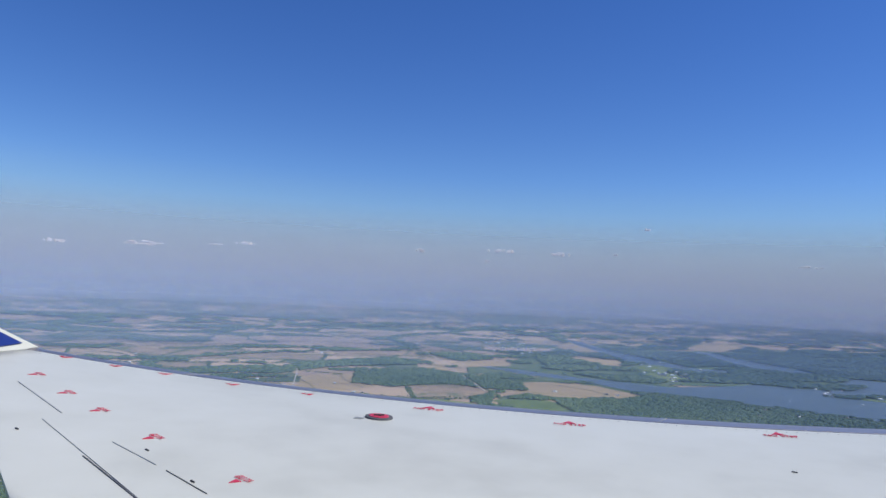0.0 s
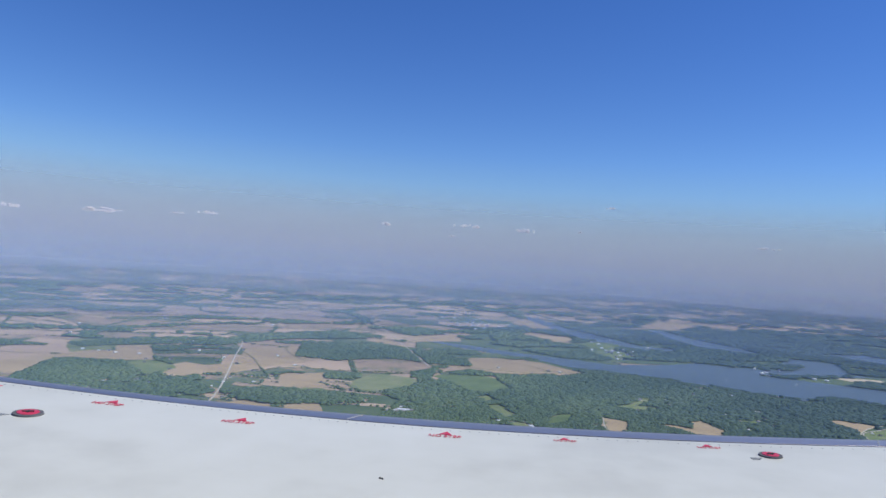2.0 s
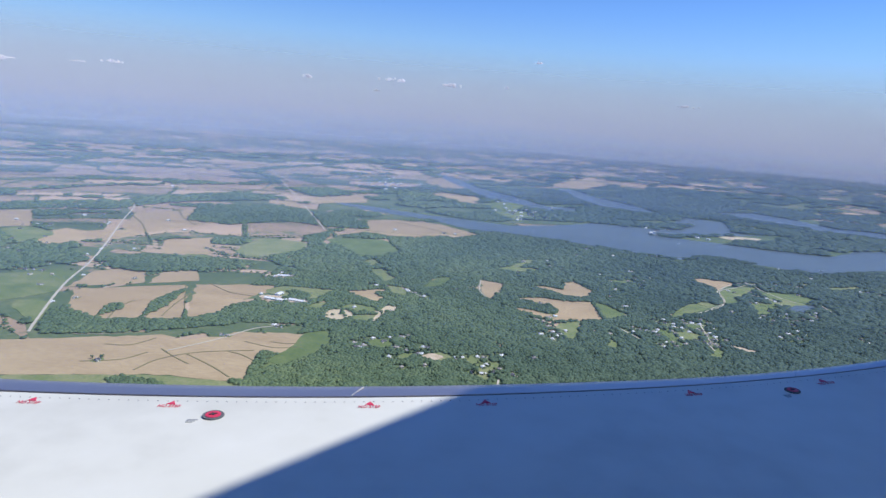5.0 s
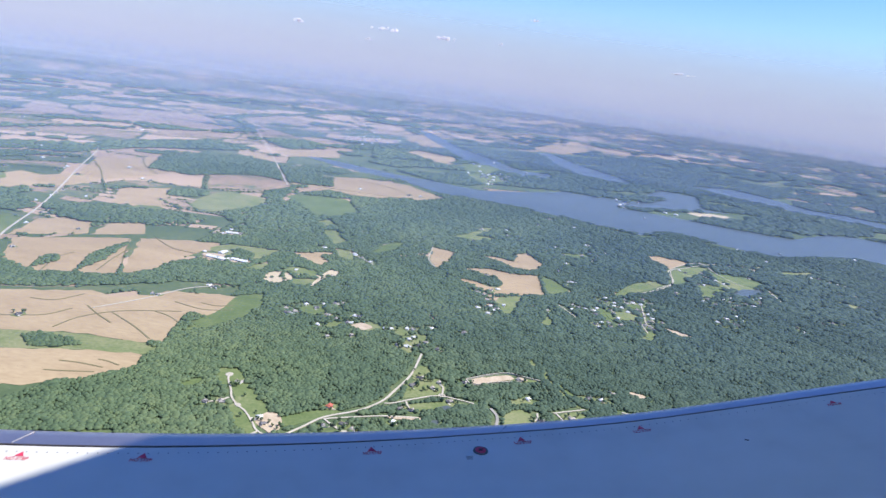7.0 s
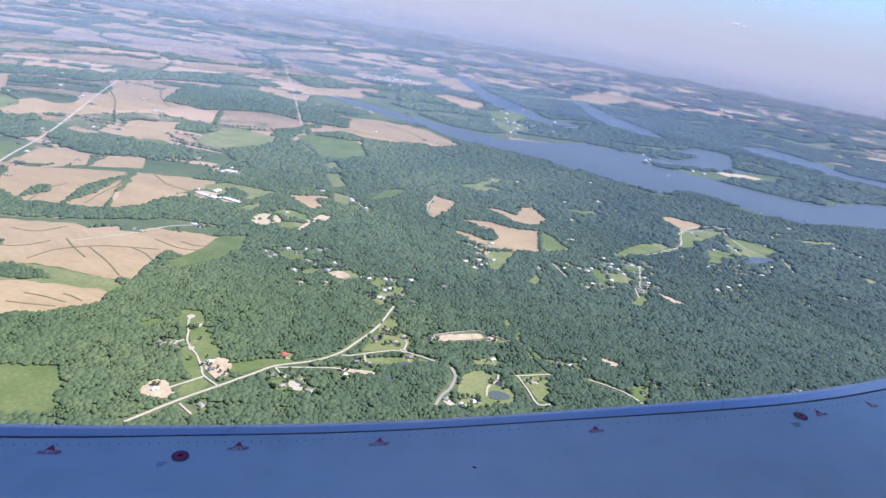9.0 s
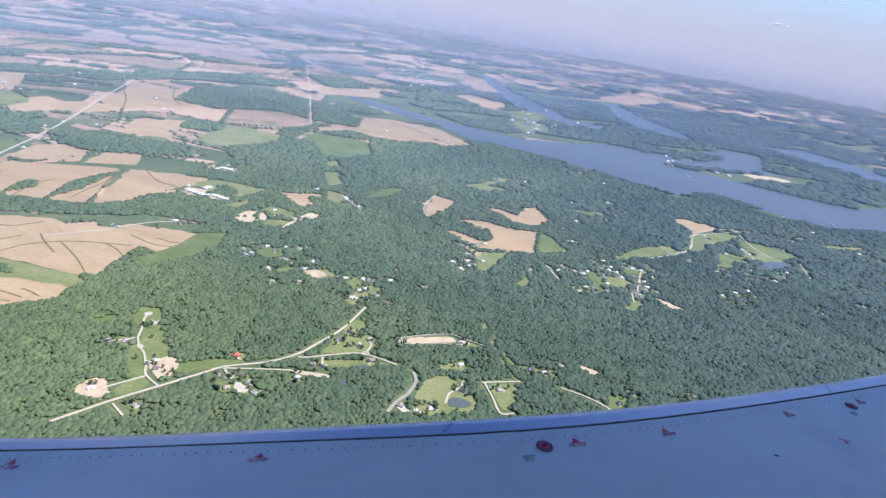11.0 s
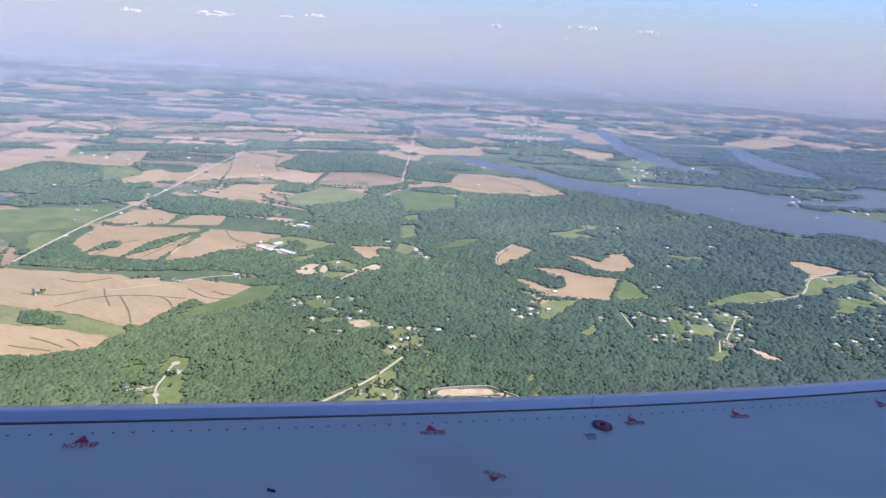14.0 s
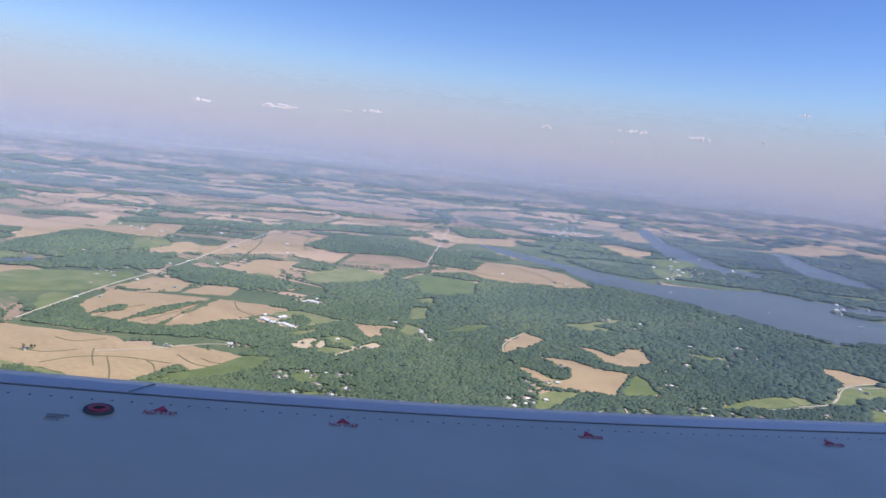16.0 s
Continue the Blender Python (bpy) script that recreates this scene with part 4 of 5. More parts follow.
# roads
for line in ROADS:
    tagged(new("road", ribbon("road", bend(line, 8), 0.085, 0.017, M_CONCRETE)), "straight pale concrete country road between fields", "road", kind="structure")
for line in LANES:
    tagged(new("lane", ribbon("lane", bend(line, 8), 0.058 if line is LANES[0] else 0.046, 0.019, M_CONCRETE)), "narrow pale lane winding past houses and trees", "lane", kind="structure")

for line in BYWAYS:
    tagged(new("byway", ribbon("byway", bend(line, 8), 0.075, 0.0192, M_ASPHALT)), "worn grey asphalt byway between lawns and trees", "road", kind="structure")
a = np.linspace(0, 2 * math.pi, 25)
ring = np.c_[-0.96 + 0.075 * np.cos(a), 14.91 + 0.075 * np.sin(a)]
tagged(new("lane", ribbon("lane", ring, 0.036, 0.0194, M_CONCRETE)), "small round turning circle of pale concrete", "lane", kind="structure")


def garden_wall(line):
    """A low pale wall along a bent line, with a coping that stands a little proud."""
    pts = bend(line, 10)
    d = np.gradient(pts, axis=0)
    side = np.c_[-d[:, 1], d[:, 0]] / np.linalg.norm(d, axis=1)[:, None]
    root = new("garden_wall")
    root.empty_display_size = 0.05
    for name, half, z0, z1 in (("wall", 0.008, -0.01, 0.036), ("coping", 0.012, 0.036, 0.042)):
        verts, faces = [], []
        for p, n in zip(pts, side):
            verts += [(*(p + n * half), z0), (*(p + n * half), z1), (*(p - n * half), z1), (*(p - n * half), z0)]
        for i in range(len(pts) - 1):
            faces += [(4 * i + k, 4 * i + (k + 1) % 4, 4 * i + 4 + (k + 1) % 4, 4 * i + 4 + k) for k in range(4)]
        faces += [(3, 2, 1, 0), tuple(range(len(verts) - 4, len(verts)))]
        part(name, mesh_of(name, verts, faces, M_CONCRETE), root)
    return tagged(root, "low pale wall round a sandy riding yard", "wall")


for line in GARDEN_WALLS:
    garden_wall(line)

# the distant patchwork of crops, with bent edges
def survey(e, n):
    """Plan position of a place on the bent grid of fields."""
    e, n = np.array(e, float), np.array(n, float)
    k = 0.25 + 0.006 * n
    return np.outer(e + 2.2 * k * waves(e, n, 17, 21), EAST) + np.outer(n + 2.2 * k * waves(e, n, 15, 22), NORTH)


verts, faces, hedges = [], [], []
n0 = 20.0
while n0 < RIM - 6:
    deep = rng.uniform(1.0, 2.0) if n0 < 36 else rng.uniform(2.2, 4.4) * (1 + (n0 - 36) / 60)
    e0 = -150.0 + rng.uniform(0, 3)
    while e0 < 120:
        wide = deep * rng.uniform(0.7, 1.9)
        split = rng.uniform(0.35, 0.65) if rng.uniform() < 0.6 else 1.0
        for f0, f1 in ((0.0, split), (split, 1.0)) if split < 1 else ((0.0, 1.0),):
            na, nb = n0 + deep * f0, n0 + deep * f1
            gap = 0.02 + 0.0007 * n0
            w = np.linspace(0, 1, 5)[:-1]
            ea, eb = e0 + gap, e0 + wide - gap
            ring = survey(np.r_[ea + (eb - ea) * w, 0 * w + eb, eb + (ea - eb) * w, 0 * w + ea], np.r_[0 * w + na + gap, na + gap + (nb - na - 2 * gap) * w, 0 * w + nb - gap, nb - gap - (nb - na - 2 * gap) * w])
            c = ring.mean(0)
            right = (c[0] - 0.1 * c[1]) / (14 + 0.2 * c[1])
            keep = rng.uniform() > (0.72 if n0 < 33 else 0.07) + (0.87 if right > 0.12 and c[1] < 68 else 0.35 * np.clip(right, 0, 1))
            keep &= not any(inside(p, ring[:, 0], ring[:, 1]).any() for p in WILDS)
            if keep and np.linalg.norm(c) < RIM - 5 and abs(math.atan2(c[0], c[1])) < 1.4:
                if n0 < 110:
                    for side in range(4):
                        if rng.uniform() < 0.6:
                            hedges.append((ring[4 * side], ring[(4 * side + 4) % 16]))
                k = len(verts)
                verts += [(*v, 0.0035) for v in ring] + [(*v, -0.02) for v in ring]
                faces += [tuple(range(k, k + 16))] + [(k + i, k + 16 + i, k + 16 + (i + 1) % 16, k + (i + 1) % 16) for i in range(16)]
        e0 += wide
    n0 += deep
tagged(new("distant_fields", mesh_of("distant_fields", verts, faces, M_FAR_FIELD)), "patchwork of distant tan and green crop fields", "fields", kind="stuff")

# woods: crowns with uneven outlines, finer where the way passes near
shapes = []
for _ in range(8):
    a = np.linspace(0, 2 * math.pi, 6, endpoint=False) + rng.uniform(0, 1)
    r1, r2 = rng.uniform(0.5, 0.85, 6), rng.uniform(0.85, 1.2, 6)
    z1, z2 = rng.uniform(0.78, 0.97, 6), rng.uniform(0.3, 0.62, 6)
    top = (rng.uniform(-0.2, 0.2), rng.uniform(-0.2, 0.2), 1.0)
    v = [top, *zip(r1 * np.cos(a), r1 * np.sin(a), z1), *zip(r2 * np.cos(a + 0.5), r2 * np.sin(a + 0.5), z2)]
    shapes.append(np.array(v))
CROWN_FACES = [(0, 1 + i, 1 + (i + 1) % 6) for i in range(6)]
for i in range(6):
    j = (i + 1) % 6
    CROWN_FACES += [(1 + i, 7 + i, 1 + j), (7 + i, 7 + j, 1 + j)]
CROWN_FACES = np.array(CROWN_FACES)


def plant(x, y, size, tall, label):
    """One joined mesh of many crowns."""
    n = len(x)
    turn, which = rng.uniform(0, 6.3, n), rng.integers(0, len(shapes), n)
    base = np.array(shapes)[which]
    c, s = np.cos(turn)[:, None], np.sin(turn)[:, None]
    v = np.stack([x[:, None] + size[:, None] * (base[..., 0] * c - base[..., 1] * s), y[:, None] + size[:, None] * (base[..., 0] * s + base[..., 1] * c), tall[:, None] * base[..., 2]], -1).reshape(-1, 3)
    f = (CROWN_FACES[None] + 13 * np.arange(n)[:, None, None]).reshape(-1, 3)
    me = bpy.data.meshes.new("canopy")
    me.vertices.add(len(v))
    me.vertices.foreach_set("co", v.ravel())
    me.loops.add(f.size)
    me.loops.foreach_set("vertex_index", f.ravel())
    me.polygons.add(len(f))
    me.polygons.foreach_set("loop_start", np.arange(0, f.size, 3))
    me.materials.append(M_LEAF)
    me.polygons.foreach_set("use_smooth", [True] * len(f))
    me.update(calc_edges=True)
    me.validate()
    tagged(new("woods", me), label, "woods", kind="stuff")


def canopy(r0, r1, spacing, height, label):
    n = int(2 * r1 / spacing)
    gx, gy = np.meshgrid(np.arange(-n // 2, n // 2 + 1), np.arange(0, n // 2 + 1))
    x = (gx.ravel() + rng.uniform(-0.42, 0.42, gx.size)) * spacing
    y = (gy.ravel() + rng.uniform(-0.42, 0.42, gx.size)) * spacing
    d, a = np.hypot(x, y), np.arctan2(x, y)
    ok = (d > r0) & (d < r1) & (a > -1.25) & (a < 0.95)
    x, y = x[ok], y[ok]
    ok = woodland(x, y) & (rng.uniform(0, 1, len(x)) > 0.05)
    x, y = x[ok], y[ok]
    size = spacing * rng.uniform(0.45, 1.15, len(x)) * (1 + 0.18 * waves(x, y, 1.1, 31))
    plant(x, y, size, (height + 0.25 * size) * rng.uniform(0.82, 1.12, len(x)) * (1 + 0.1 * waves(x, y, 0.7, 33)), label)


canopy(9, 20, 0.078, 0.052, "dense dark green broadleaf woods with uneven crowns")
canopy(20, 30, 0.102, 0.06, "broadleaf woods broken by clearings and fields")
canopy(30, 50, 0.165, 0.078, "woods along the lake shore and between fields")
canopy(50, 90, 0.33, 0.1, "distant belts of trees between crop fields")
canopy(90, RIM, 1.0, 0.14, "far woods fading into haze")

hx, hy = [], []
for a, c in hedges:
    m = max(2, int(np.linalg.norm(c - a) / (0.11 + 0.003 * a[1])))
    some = rng.uniform(0, 1, m) > 0.2
    hx += list((np.linspace(a[0], c[0], m) + rng.normal(0, 0.03, m))[some])
    hy += list((np.linspace(a[1], c[1], m) + rng.normal(0, 0.03, m))[some])
hx, hy = np.array(hx), np.array(hy)
ok = (np.arctan2(hx, hy) > -1.3) & (np.arctan2(hx, hy) < 1.0)
for p in WATER + TILLED + GRASS:
    ok &= ~inside(p, hx, hy)
for line in ROADS:
    ok &= ~beside(line, hx, hy, 0.25)
hx, hy = hx[ok], hy[ok]
plant(hx, hy, rng.uniform(0.035, 0.09, len(hx)) * (1 + hy / 90), rng.uniform(0.04, 0.1, len(hx)), "rows of trees and hedges between distant fields")


# houses
def house(roof_mat, wide, deep, wall_h, label):
    """An L-shaped house: a hipped main block, a gabled garage wing, its openings, lawn and driveway."""
    root = new("house")
    root.empty_display_size = 0.05
    w, d, o = wide / 2, deep / 2, 0.008
    rise, g, reach = deep * 0.34, wide * 0.19, deep * 0.55
    x0 = -w + g + 0.004
    bm = bmesh.new()
    box(bm, -w, -d, -0.01, w, d, wall_h)
    part("wall", bm_mesh("wall", bm, M_WALL), root)
    bm = bmesh.new()
    box(bm, x0 - g, -d - reach, -0.01, x0 + g, -d + 0.004, wall_h * 0.96)
    part("garage_wing", bm_mesh("garage_wing", bm, M_WALL), root)
    bm = bmesh.new()
    v = [bm.verts.new(p) for p in ((-w - o, -d - o, wall_h - 0.003), (w + o, -d - o, wall_h - 0.003), (w + o, d + o, wall_h - 0.003), (-w - o, d + o, wall_h - 0.003), (-w + d * 0.8, 0, wall_h + rise), (w - d * 0.8, 0, wall_h + rise))]
    for f in ((0, 1, 5, 4), (2, 3, 4, 5), (0, 4, 3), (1, 2, 5), (3, 2, 1, 0)):
        bm.faces.new([v[i] for i in f])
    part("roof", bm_mesh("roof", bm, roof_mat), root)
    bm = bmesh.new()
    z, top = wall_h * 0.96 - 0.003, wall_h + rise * 0.72
    v = [bm.verts.new(p) for p in ((x0 - g - o, -d - reach - o, z), (x0 + g + o, -d - reach - o, z), (x0 + g + o, 0, z), (x0 - g - o, 0, z), (x0, -d - reach - o, top), (x0, 0, top))]
    for f in ((0, 4, 5, 3), (1, 2, 5, 4), (0, 1, 4), (3, 5, 2), (3, 2, 1, 0)):
        bm.faces.new([v[i] for i in f])
    part("wing_roof", bm_mesh("wing_roof", bm, roof_mat), root)
    bm = bmesh.new()
    box(bm, w * 0.4, 0.004, wall_h, w * 0.4 + 0.012, 0.016, wall_h + rise + 0.012)
    part("chimney", bm_mesh("chimney", bm, M_BARE), root)
    bm = bmesh.new()
    box(bm, w * 0.1, -d - 0.003, 0, w * 0.1 + 0.012, -d + 0.002, 0.022)
    part("door", bm_mesh("door", bm, M_DOOR), root)
    bm = bmesh.new()
    box(bm, x0 - g * 0.75, -d - reach - 0.003, 0, x0 + g * 0.75, -d - reach + 0.002, 0.024)
    part("garage_door", bm_mesh("garage_door", bm, M_BOAT), root)
    bm = bmesh.new()
    box(bm, -0.008, -0.003, 0, 0.008, 0.003, 0.014)
    pane = bm_mesh("window", bm, M_GLASS)
    for x in (-0.08, 0.4, 0.72):
        part("window", pane, root).location = (x * w, -d - 0.001, 0.012)
    ring = [(wide * 1.15 * math.cos(a) * (1 + 0.15 * math.sin(3 * a)), wide * 1.1 * math.sin(a) * (1 + 0.2 * math.cos(2 * a))) for a in np.linspace(0, 2 * math.pi, 14, endpoint=False)]
    part("lawn", slab("lawn", ring, 0.006, M_GRASS), root, "mown green lawn round the house")
    part("driveway", ribbon("driveway", [(x0, -d - reach), (x0, -d - reach - wide * 0.25), (x0 + wide * 0.15, -d - reach - wide * 0.5)], g * 1.3, 0.011, M_CONCRETE), root, "pale concrete driveway")
    return tagged(root, label, "house", "houses among the trees")


kinds = [house(M_ROOF, 0.15, 0.085, 0.035, "pale house with a grey gabled roof among trees"), house(M_METAL_ROOF, 0.12, 0.08, 0.03, "white house with a pale metal roof"), house(M_ROOF, 0.11, 0.075, 0.04, "small white house with a dark shingle roof"), house(M_ROOF_RED, 0.15, 0.1, 0.04, "pale building with a faded red roof")]
# a long white works building with its sheds
def works(length, depth, label):
    root = new("works_building")
    root.empty_display_size = 0.05
    bm = bmesh.new()
    box(bm, -length / 2, -depth / 2, -0.01, length / 2, depth / 2, 0.06)
    part("wall", bm_mesh("wall", bm, M_BOAT), root)
    bm = bmesh.new()
    v = [bm.verts.new(p) for p in ((-length / 2 - 0.01, -depth / 2 - 0.01, 0.058), (length / 2 + 0.01, -depth / 2 - 0.01, 0.058), (length / 2 + 0.01, depth / 2 + 0.01, 0.058), (-length / 2 - 0.01, depth / 2 + 0.01, 0.058), (-length / 2 - 0.01, 0, 0.09), (length / 2 + 0.01, 0, 0.09))]
    for f in ((0, 1, 5, 4), (2, 3, 4, 5), (0, 4, 3), (1, 2, 5), (3, 2, 1, 0)):
        bm.faces.new([v[i] for i in f])
    part("roof", bm_mesh("roof", bm, M_METAL_ROOF), root)
    bm = bmesh.new()
    box(bm, -0.02, -0.004, 0, 0.02, 0.003, 0.04)
    gate = bm_mesh("door", bm, M_GLASS)
    for k in range(4):
        part("door", gate, root).location = ((k - 1.5) * length / 5, -depth / 2 - 0.001, 0)
    return tagged(root, label, "building", "works buildings")


for (x, y), length, turn in zip(WORKS, (0.75, 0.6, 0.35, 0.5), (-14, -14, 76, 5)):
    works(length, 0.2, "long white works building with a pale metal roof").matrix_basis = pose(x, y, 0, rz=turn)

used = set()
ranked = sorted(range(len(HOMES)), key=lambda i: math.hypot(*HOMES[i]))
for i in sorted(ranked[:292]):
    x, y = HOMES[i]
    k = 3 if i == 0 else int(rng.choice([0, 0, 1, 1, 2, 2]))
    grow = 1.1 if y < 20 else 1.1 if y < 34 else 1.4 if y < 48 else 2.0
    m = pose(x, y, 0.0, rz=float(rng.choice([20, 20, 110, 65, 155]) + rng.uniform(-8, 8))) @ Matrix.Scale(grow, 4)
    if k not in used:
        used.add(k)
        kinds[k].matrix_basis = m
    else:
        ob = copy_thing(kinds[k], m)
        ob.scale = (grow,) * 3
# the houses too far off to tell their parts: hipped roofs over plain walls
verts, faces, roofs = [], [], []
for i in ranked[292:]:
    x, y = HOMES[i]
    grow = 1.4 if y < 48 else 2.0
    w, d, h, turn, k = 0.07 * grow, 0.042 * grow, 0.034 * grow, radians(float(rng.choice([20, 110, 65])) + rng.uniform(-8, 8)), len(verts)
    for px, py, pz in [(sx * w, sy * d, z) for z in (-0.01, h) for sx, sy in ((-1, -1), (1, -1), (1, 1), (-1, 1))] + [(sx * (w + 0.01), sy * (d + 0.01), h) for sx, sy in ((-1, -1), (1, -1), (1, 1), (-1, 1))] + [(-0.5 * w, 0, 1.8 * h), (0.5 * w, 0, 1.8 * h)]:
        verts.append((x + px * math.cos(turn) - py * math.sin(turn), y + px * math.sin(turn) + py * math.cos(turn), pz))
    faces += [(k + q, k + (q + 1) % 4, k + 4 + (q + 1) % 4, k + 4 + q) for q in range(4)] + [(k + 8, k + 9, k + 13, k + 12), (k + 10, k + 11, k + 12, k + 13), (k + 11, k + 8, k + 12), (k + 9, k + 10, k + 13), (k + 11, k + 10, k + 9, k + 8)]
    roofs += [0] * 4 + [1 if rng.uniform() < 0.5 else 2] * 5
me = mesh_of("distant_houses", verts, faces, M_WALL)
me.materials.append(M_ROOF)
me.materials.append(M_METAL_ROOF)
me.polygons.foreach_set("material_index", roofs)
tagged(new("distant_houses", me), "scattered small white farmhouses and village houses far off", "houses", kind="stuff")


# single trees on the lawns
def tree(label):
    root = new("tree")
    root.empty_display_size = 0.05
    bm = bmesh.new()
    bmesh.ops.create_cone(bm, cap_ends=True, segments=7, radius1=0.007, radius2=0.003, depth=0.07, matrix=Matrix.Translation((0, 0, 0.03)))
    for k in range(3):
        bmesh.ops.create_cone(bm, cap_ends=True, segments=5, radius1=0.003, radius2=0.001, depth=0.04, matrix=Matrix.Translation((0, 0, 0.055)) @ Matrix.Rotation(2.1 * k, 4, "Z") @ Matrix.Rotation(0.7, 4, "X") @ Matrix.Translation((0, 0, 0.018)))
    part("trunk", bm_mesh("trunk", bm, M_BARK), root)
    bm = bmesh.new()
    for k in range(16):
        a, u, r = rng.uniform(0, 6.3), rng.uniform(-1, 1), rng.uniform(0.4, 1.0)
        p = Vector((0.034 * r * math.cos(a), 0.034 * r * math.sin(a), 0.075 + 0.026 * u))
        made = bmesh.ops.create_icosphere(bm, subdivisions=1, radius=rng.uniform(0.011, 0.02), matrix=Matrix.Translation(p))
        for v in made["verts"]:
            v.co += Vector(rng.normal(0, 0.0028, 3))
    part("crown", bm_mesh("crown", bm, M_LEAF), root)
    return tagged(root, label, "tree", "trees on the lawns")


TREES = [tree("single broadleaf tree with an uneven green crown") for _ in range(3)]
spots = []
for x, y in HOMES:
    if y < 19:
        for _ in range(3):
            a, d = rng.uniform(0, 6.3), rng.uniform(0.12, 0.26)
            spots.append((x + d * math.cos(a), y + d * math.sin(a)))
for x0, y0, x1, y1, count in ((-2.0, 14.6, -0.3, 16.6, 16), (0.6, 12.9, 1.8, 14.8, 14), (-6.2, 12.2, -4.4, 15.2, 10)):
    spots += [(rng.uniform(x0, x1), rng.uniform(y0, y1)) for _ in range(count)]
for i, (x, y) in enumerate(spots):
    m = pose(x, y, 0, rz=rng.uniform(0, 360))
    grow = rng.uniform(0.7, 1.25)
    ob = TREES[i] if i < 3 else copy_thing(TREES[i % 3], m)
    ob.matrix_basis = m @ Matrix.Scale(grow, 4)

# boats on the lake
def boat():
    root = new("motor_boat")
    root.empty_display_size = 0.05
    verts = [(-0.1, -0.035, 0.03), (0.06, -0.035, 0.03), (0.13, 0, 0.035), (0.06, 0.035, 0.03), (-0.1, 0.035, 0.03), (-0.09, -0.02, -0.006), (0.05, -0.02, -0.006), (0.09, 0, -0.006), (0.05, 0.02, -0.006), (-0.09, 0.02, -0.006)]
    faces = [(0, 1, 2, 3, 4), (9, 8, 7, 6, 5)] + [(i, i + 5, (i + 1) % 5 + 5, (i + 1) % 5) for i in range(5)]
    part("hull", mesh_of("hull", verts, faces, M_BOAT), root)
    bm = bmesh.new()
    box(bm, -0.04, -0.022, 0.028, 0.03, 0.022, 0.06)
    part("cabin", bm_mesh("cabin", bm, M_BOAT), root)
    return tagged(root, "small white motor boat on the blue lake", "boat", "boats on the lake")


first = boat()
for i, (x, y) in enumerate(BOATS):
    m = pose(x, y, 0.01, rz=rng.uniform(0, 360))
    if i:
        copy_thing(first, m)
    else:
        first.matrix_basis = m

# ---- the airliner: its wing below the window, its unseen body overhead ----
LEADING = np.array((
    (-13.41, 1.71, 6.193), (-9.88, 2.03, 5.604), (-6.82, 2.25, 5.492), (-4.30, 2.32, 5.573),
    (-2.37, 2.54, 5.699), (-0.95, 3.08, 5.678), (0.20, 3.29, 5.853), (1.27, 3.19, 6.280),
    (2.34, 3.51, 6.419), (3.42, 4.46, 6.247), (4.84, 5.67, 6.086), (6.59, 7.03, 6.055),
    (8.63, 8.55, 6.058),
))
u = np.linspace(0, len(LEADING) - 3, 900)
k = np.minimum(u.astype(int), len(LEADING) - 4)
f = (u - k)[:, None]
EDGE = ((1 - f) ** 3 * LEADING[k] + (3 * f**3 - 6 * f**2 + 4) * LEADING[k + 1] + (3 * f + 3 * f**2 - 3 * f**3 + 1) * LEADING[k + 2] + f**3 * LEADING[k + 3]) / 6
ALONG = np.r_[0, np.cumsum(np.linalg.norm(np.diff(EDGE[:, :2], axis=0), axis=1))]


def lead(s):
    """The wing's leading edge, s metres along, running straight on past both ends."""
    if s < 0 or s > ALONG[-1]:
        p, q, extra = (EDGE[0], EDGE[5], -s) if s < 0 else (EDGE[-1], EDGE[-6], s - ALONG[-1])
        return p + (p - q) / np.linalg.norm((p - q)[:2]) * extra
    return np.array([np.interp(s, ALONG, EDGE[:, i]) for i in range(3)])


def on_wing(s, c, up=0.0):
    """A place on the wing's upper skin, c metres behind the leading edge."""
    t = lead(s + 0.05) - lead(s - 0.05)
    t /= np.hypot(t[0], t[1])
    camber = 0.035 * math.sin(min(c, 2.6) / 2.6 * math.pi) - 0.03 * c
    return lead(s) + np.array((t[1], -t[0], 0)) * c + np.array((0, 0, camber + up))


def nose(s):
    """The slat is deep near the tip and shallow further in."""
    return float(np.interp(s, (-0.2, 2.0, 4.0, 7.0, 9.0, 14.0, 21.0), (0.5, 0.6, 0.85, 0.75, 0.5, 0.55, 0.6)))


def loft(name, profile, s0, s1, steps, mat, parent, label=""):
    """A closed cross-section (c, up) swept along the wing, cut off by the raked trailing edge near the tip."""
    verts, faces, n = [], [], len(profile)
    for s in np.r_[np.linspace(s0, 2.0, 16), np.linspace(2.0, s1, steps - 15)[1:]]:
        verts += [tuple(on_wing(s, min(c * nose(s) if c < 0.24 else c + 0.24 * (nose(s) - 1) * max(0, 1 - (c - 0.24) / 0.6), max(0.9, 0.78 + s) + 0.01 * u), u)) for c, u in profile]
    for i in range(steps - 1):
        for k in range(n):
            faces.append((i * n + k, i * n + (k + 1) % n, (i + 1) * n + (k + 1) % n, (i + 1) * n + k))
    faces += [tuple(range(n)), tuple(range(len(verts) - n, len(verts)))[::-1]]
    me = mesh_of(name, verts, faces, mat, True)
    bm = bmesh.new()
    bm.from_mesh(me)
    bmesh.ops.recalc_face_normals(bm, faces=bm.faces)
    bm.to_mesh(me)
    bm.free()
    return part(name, me, parent, label)


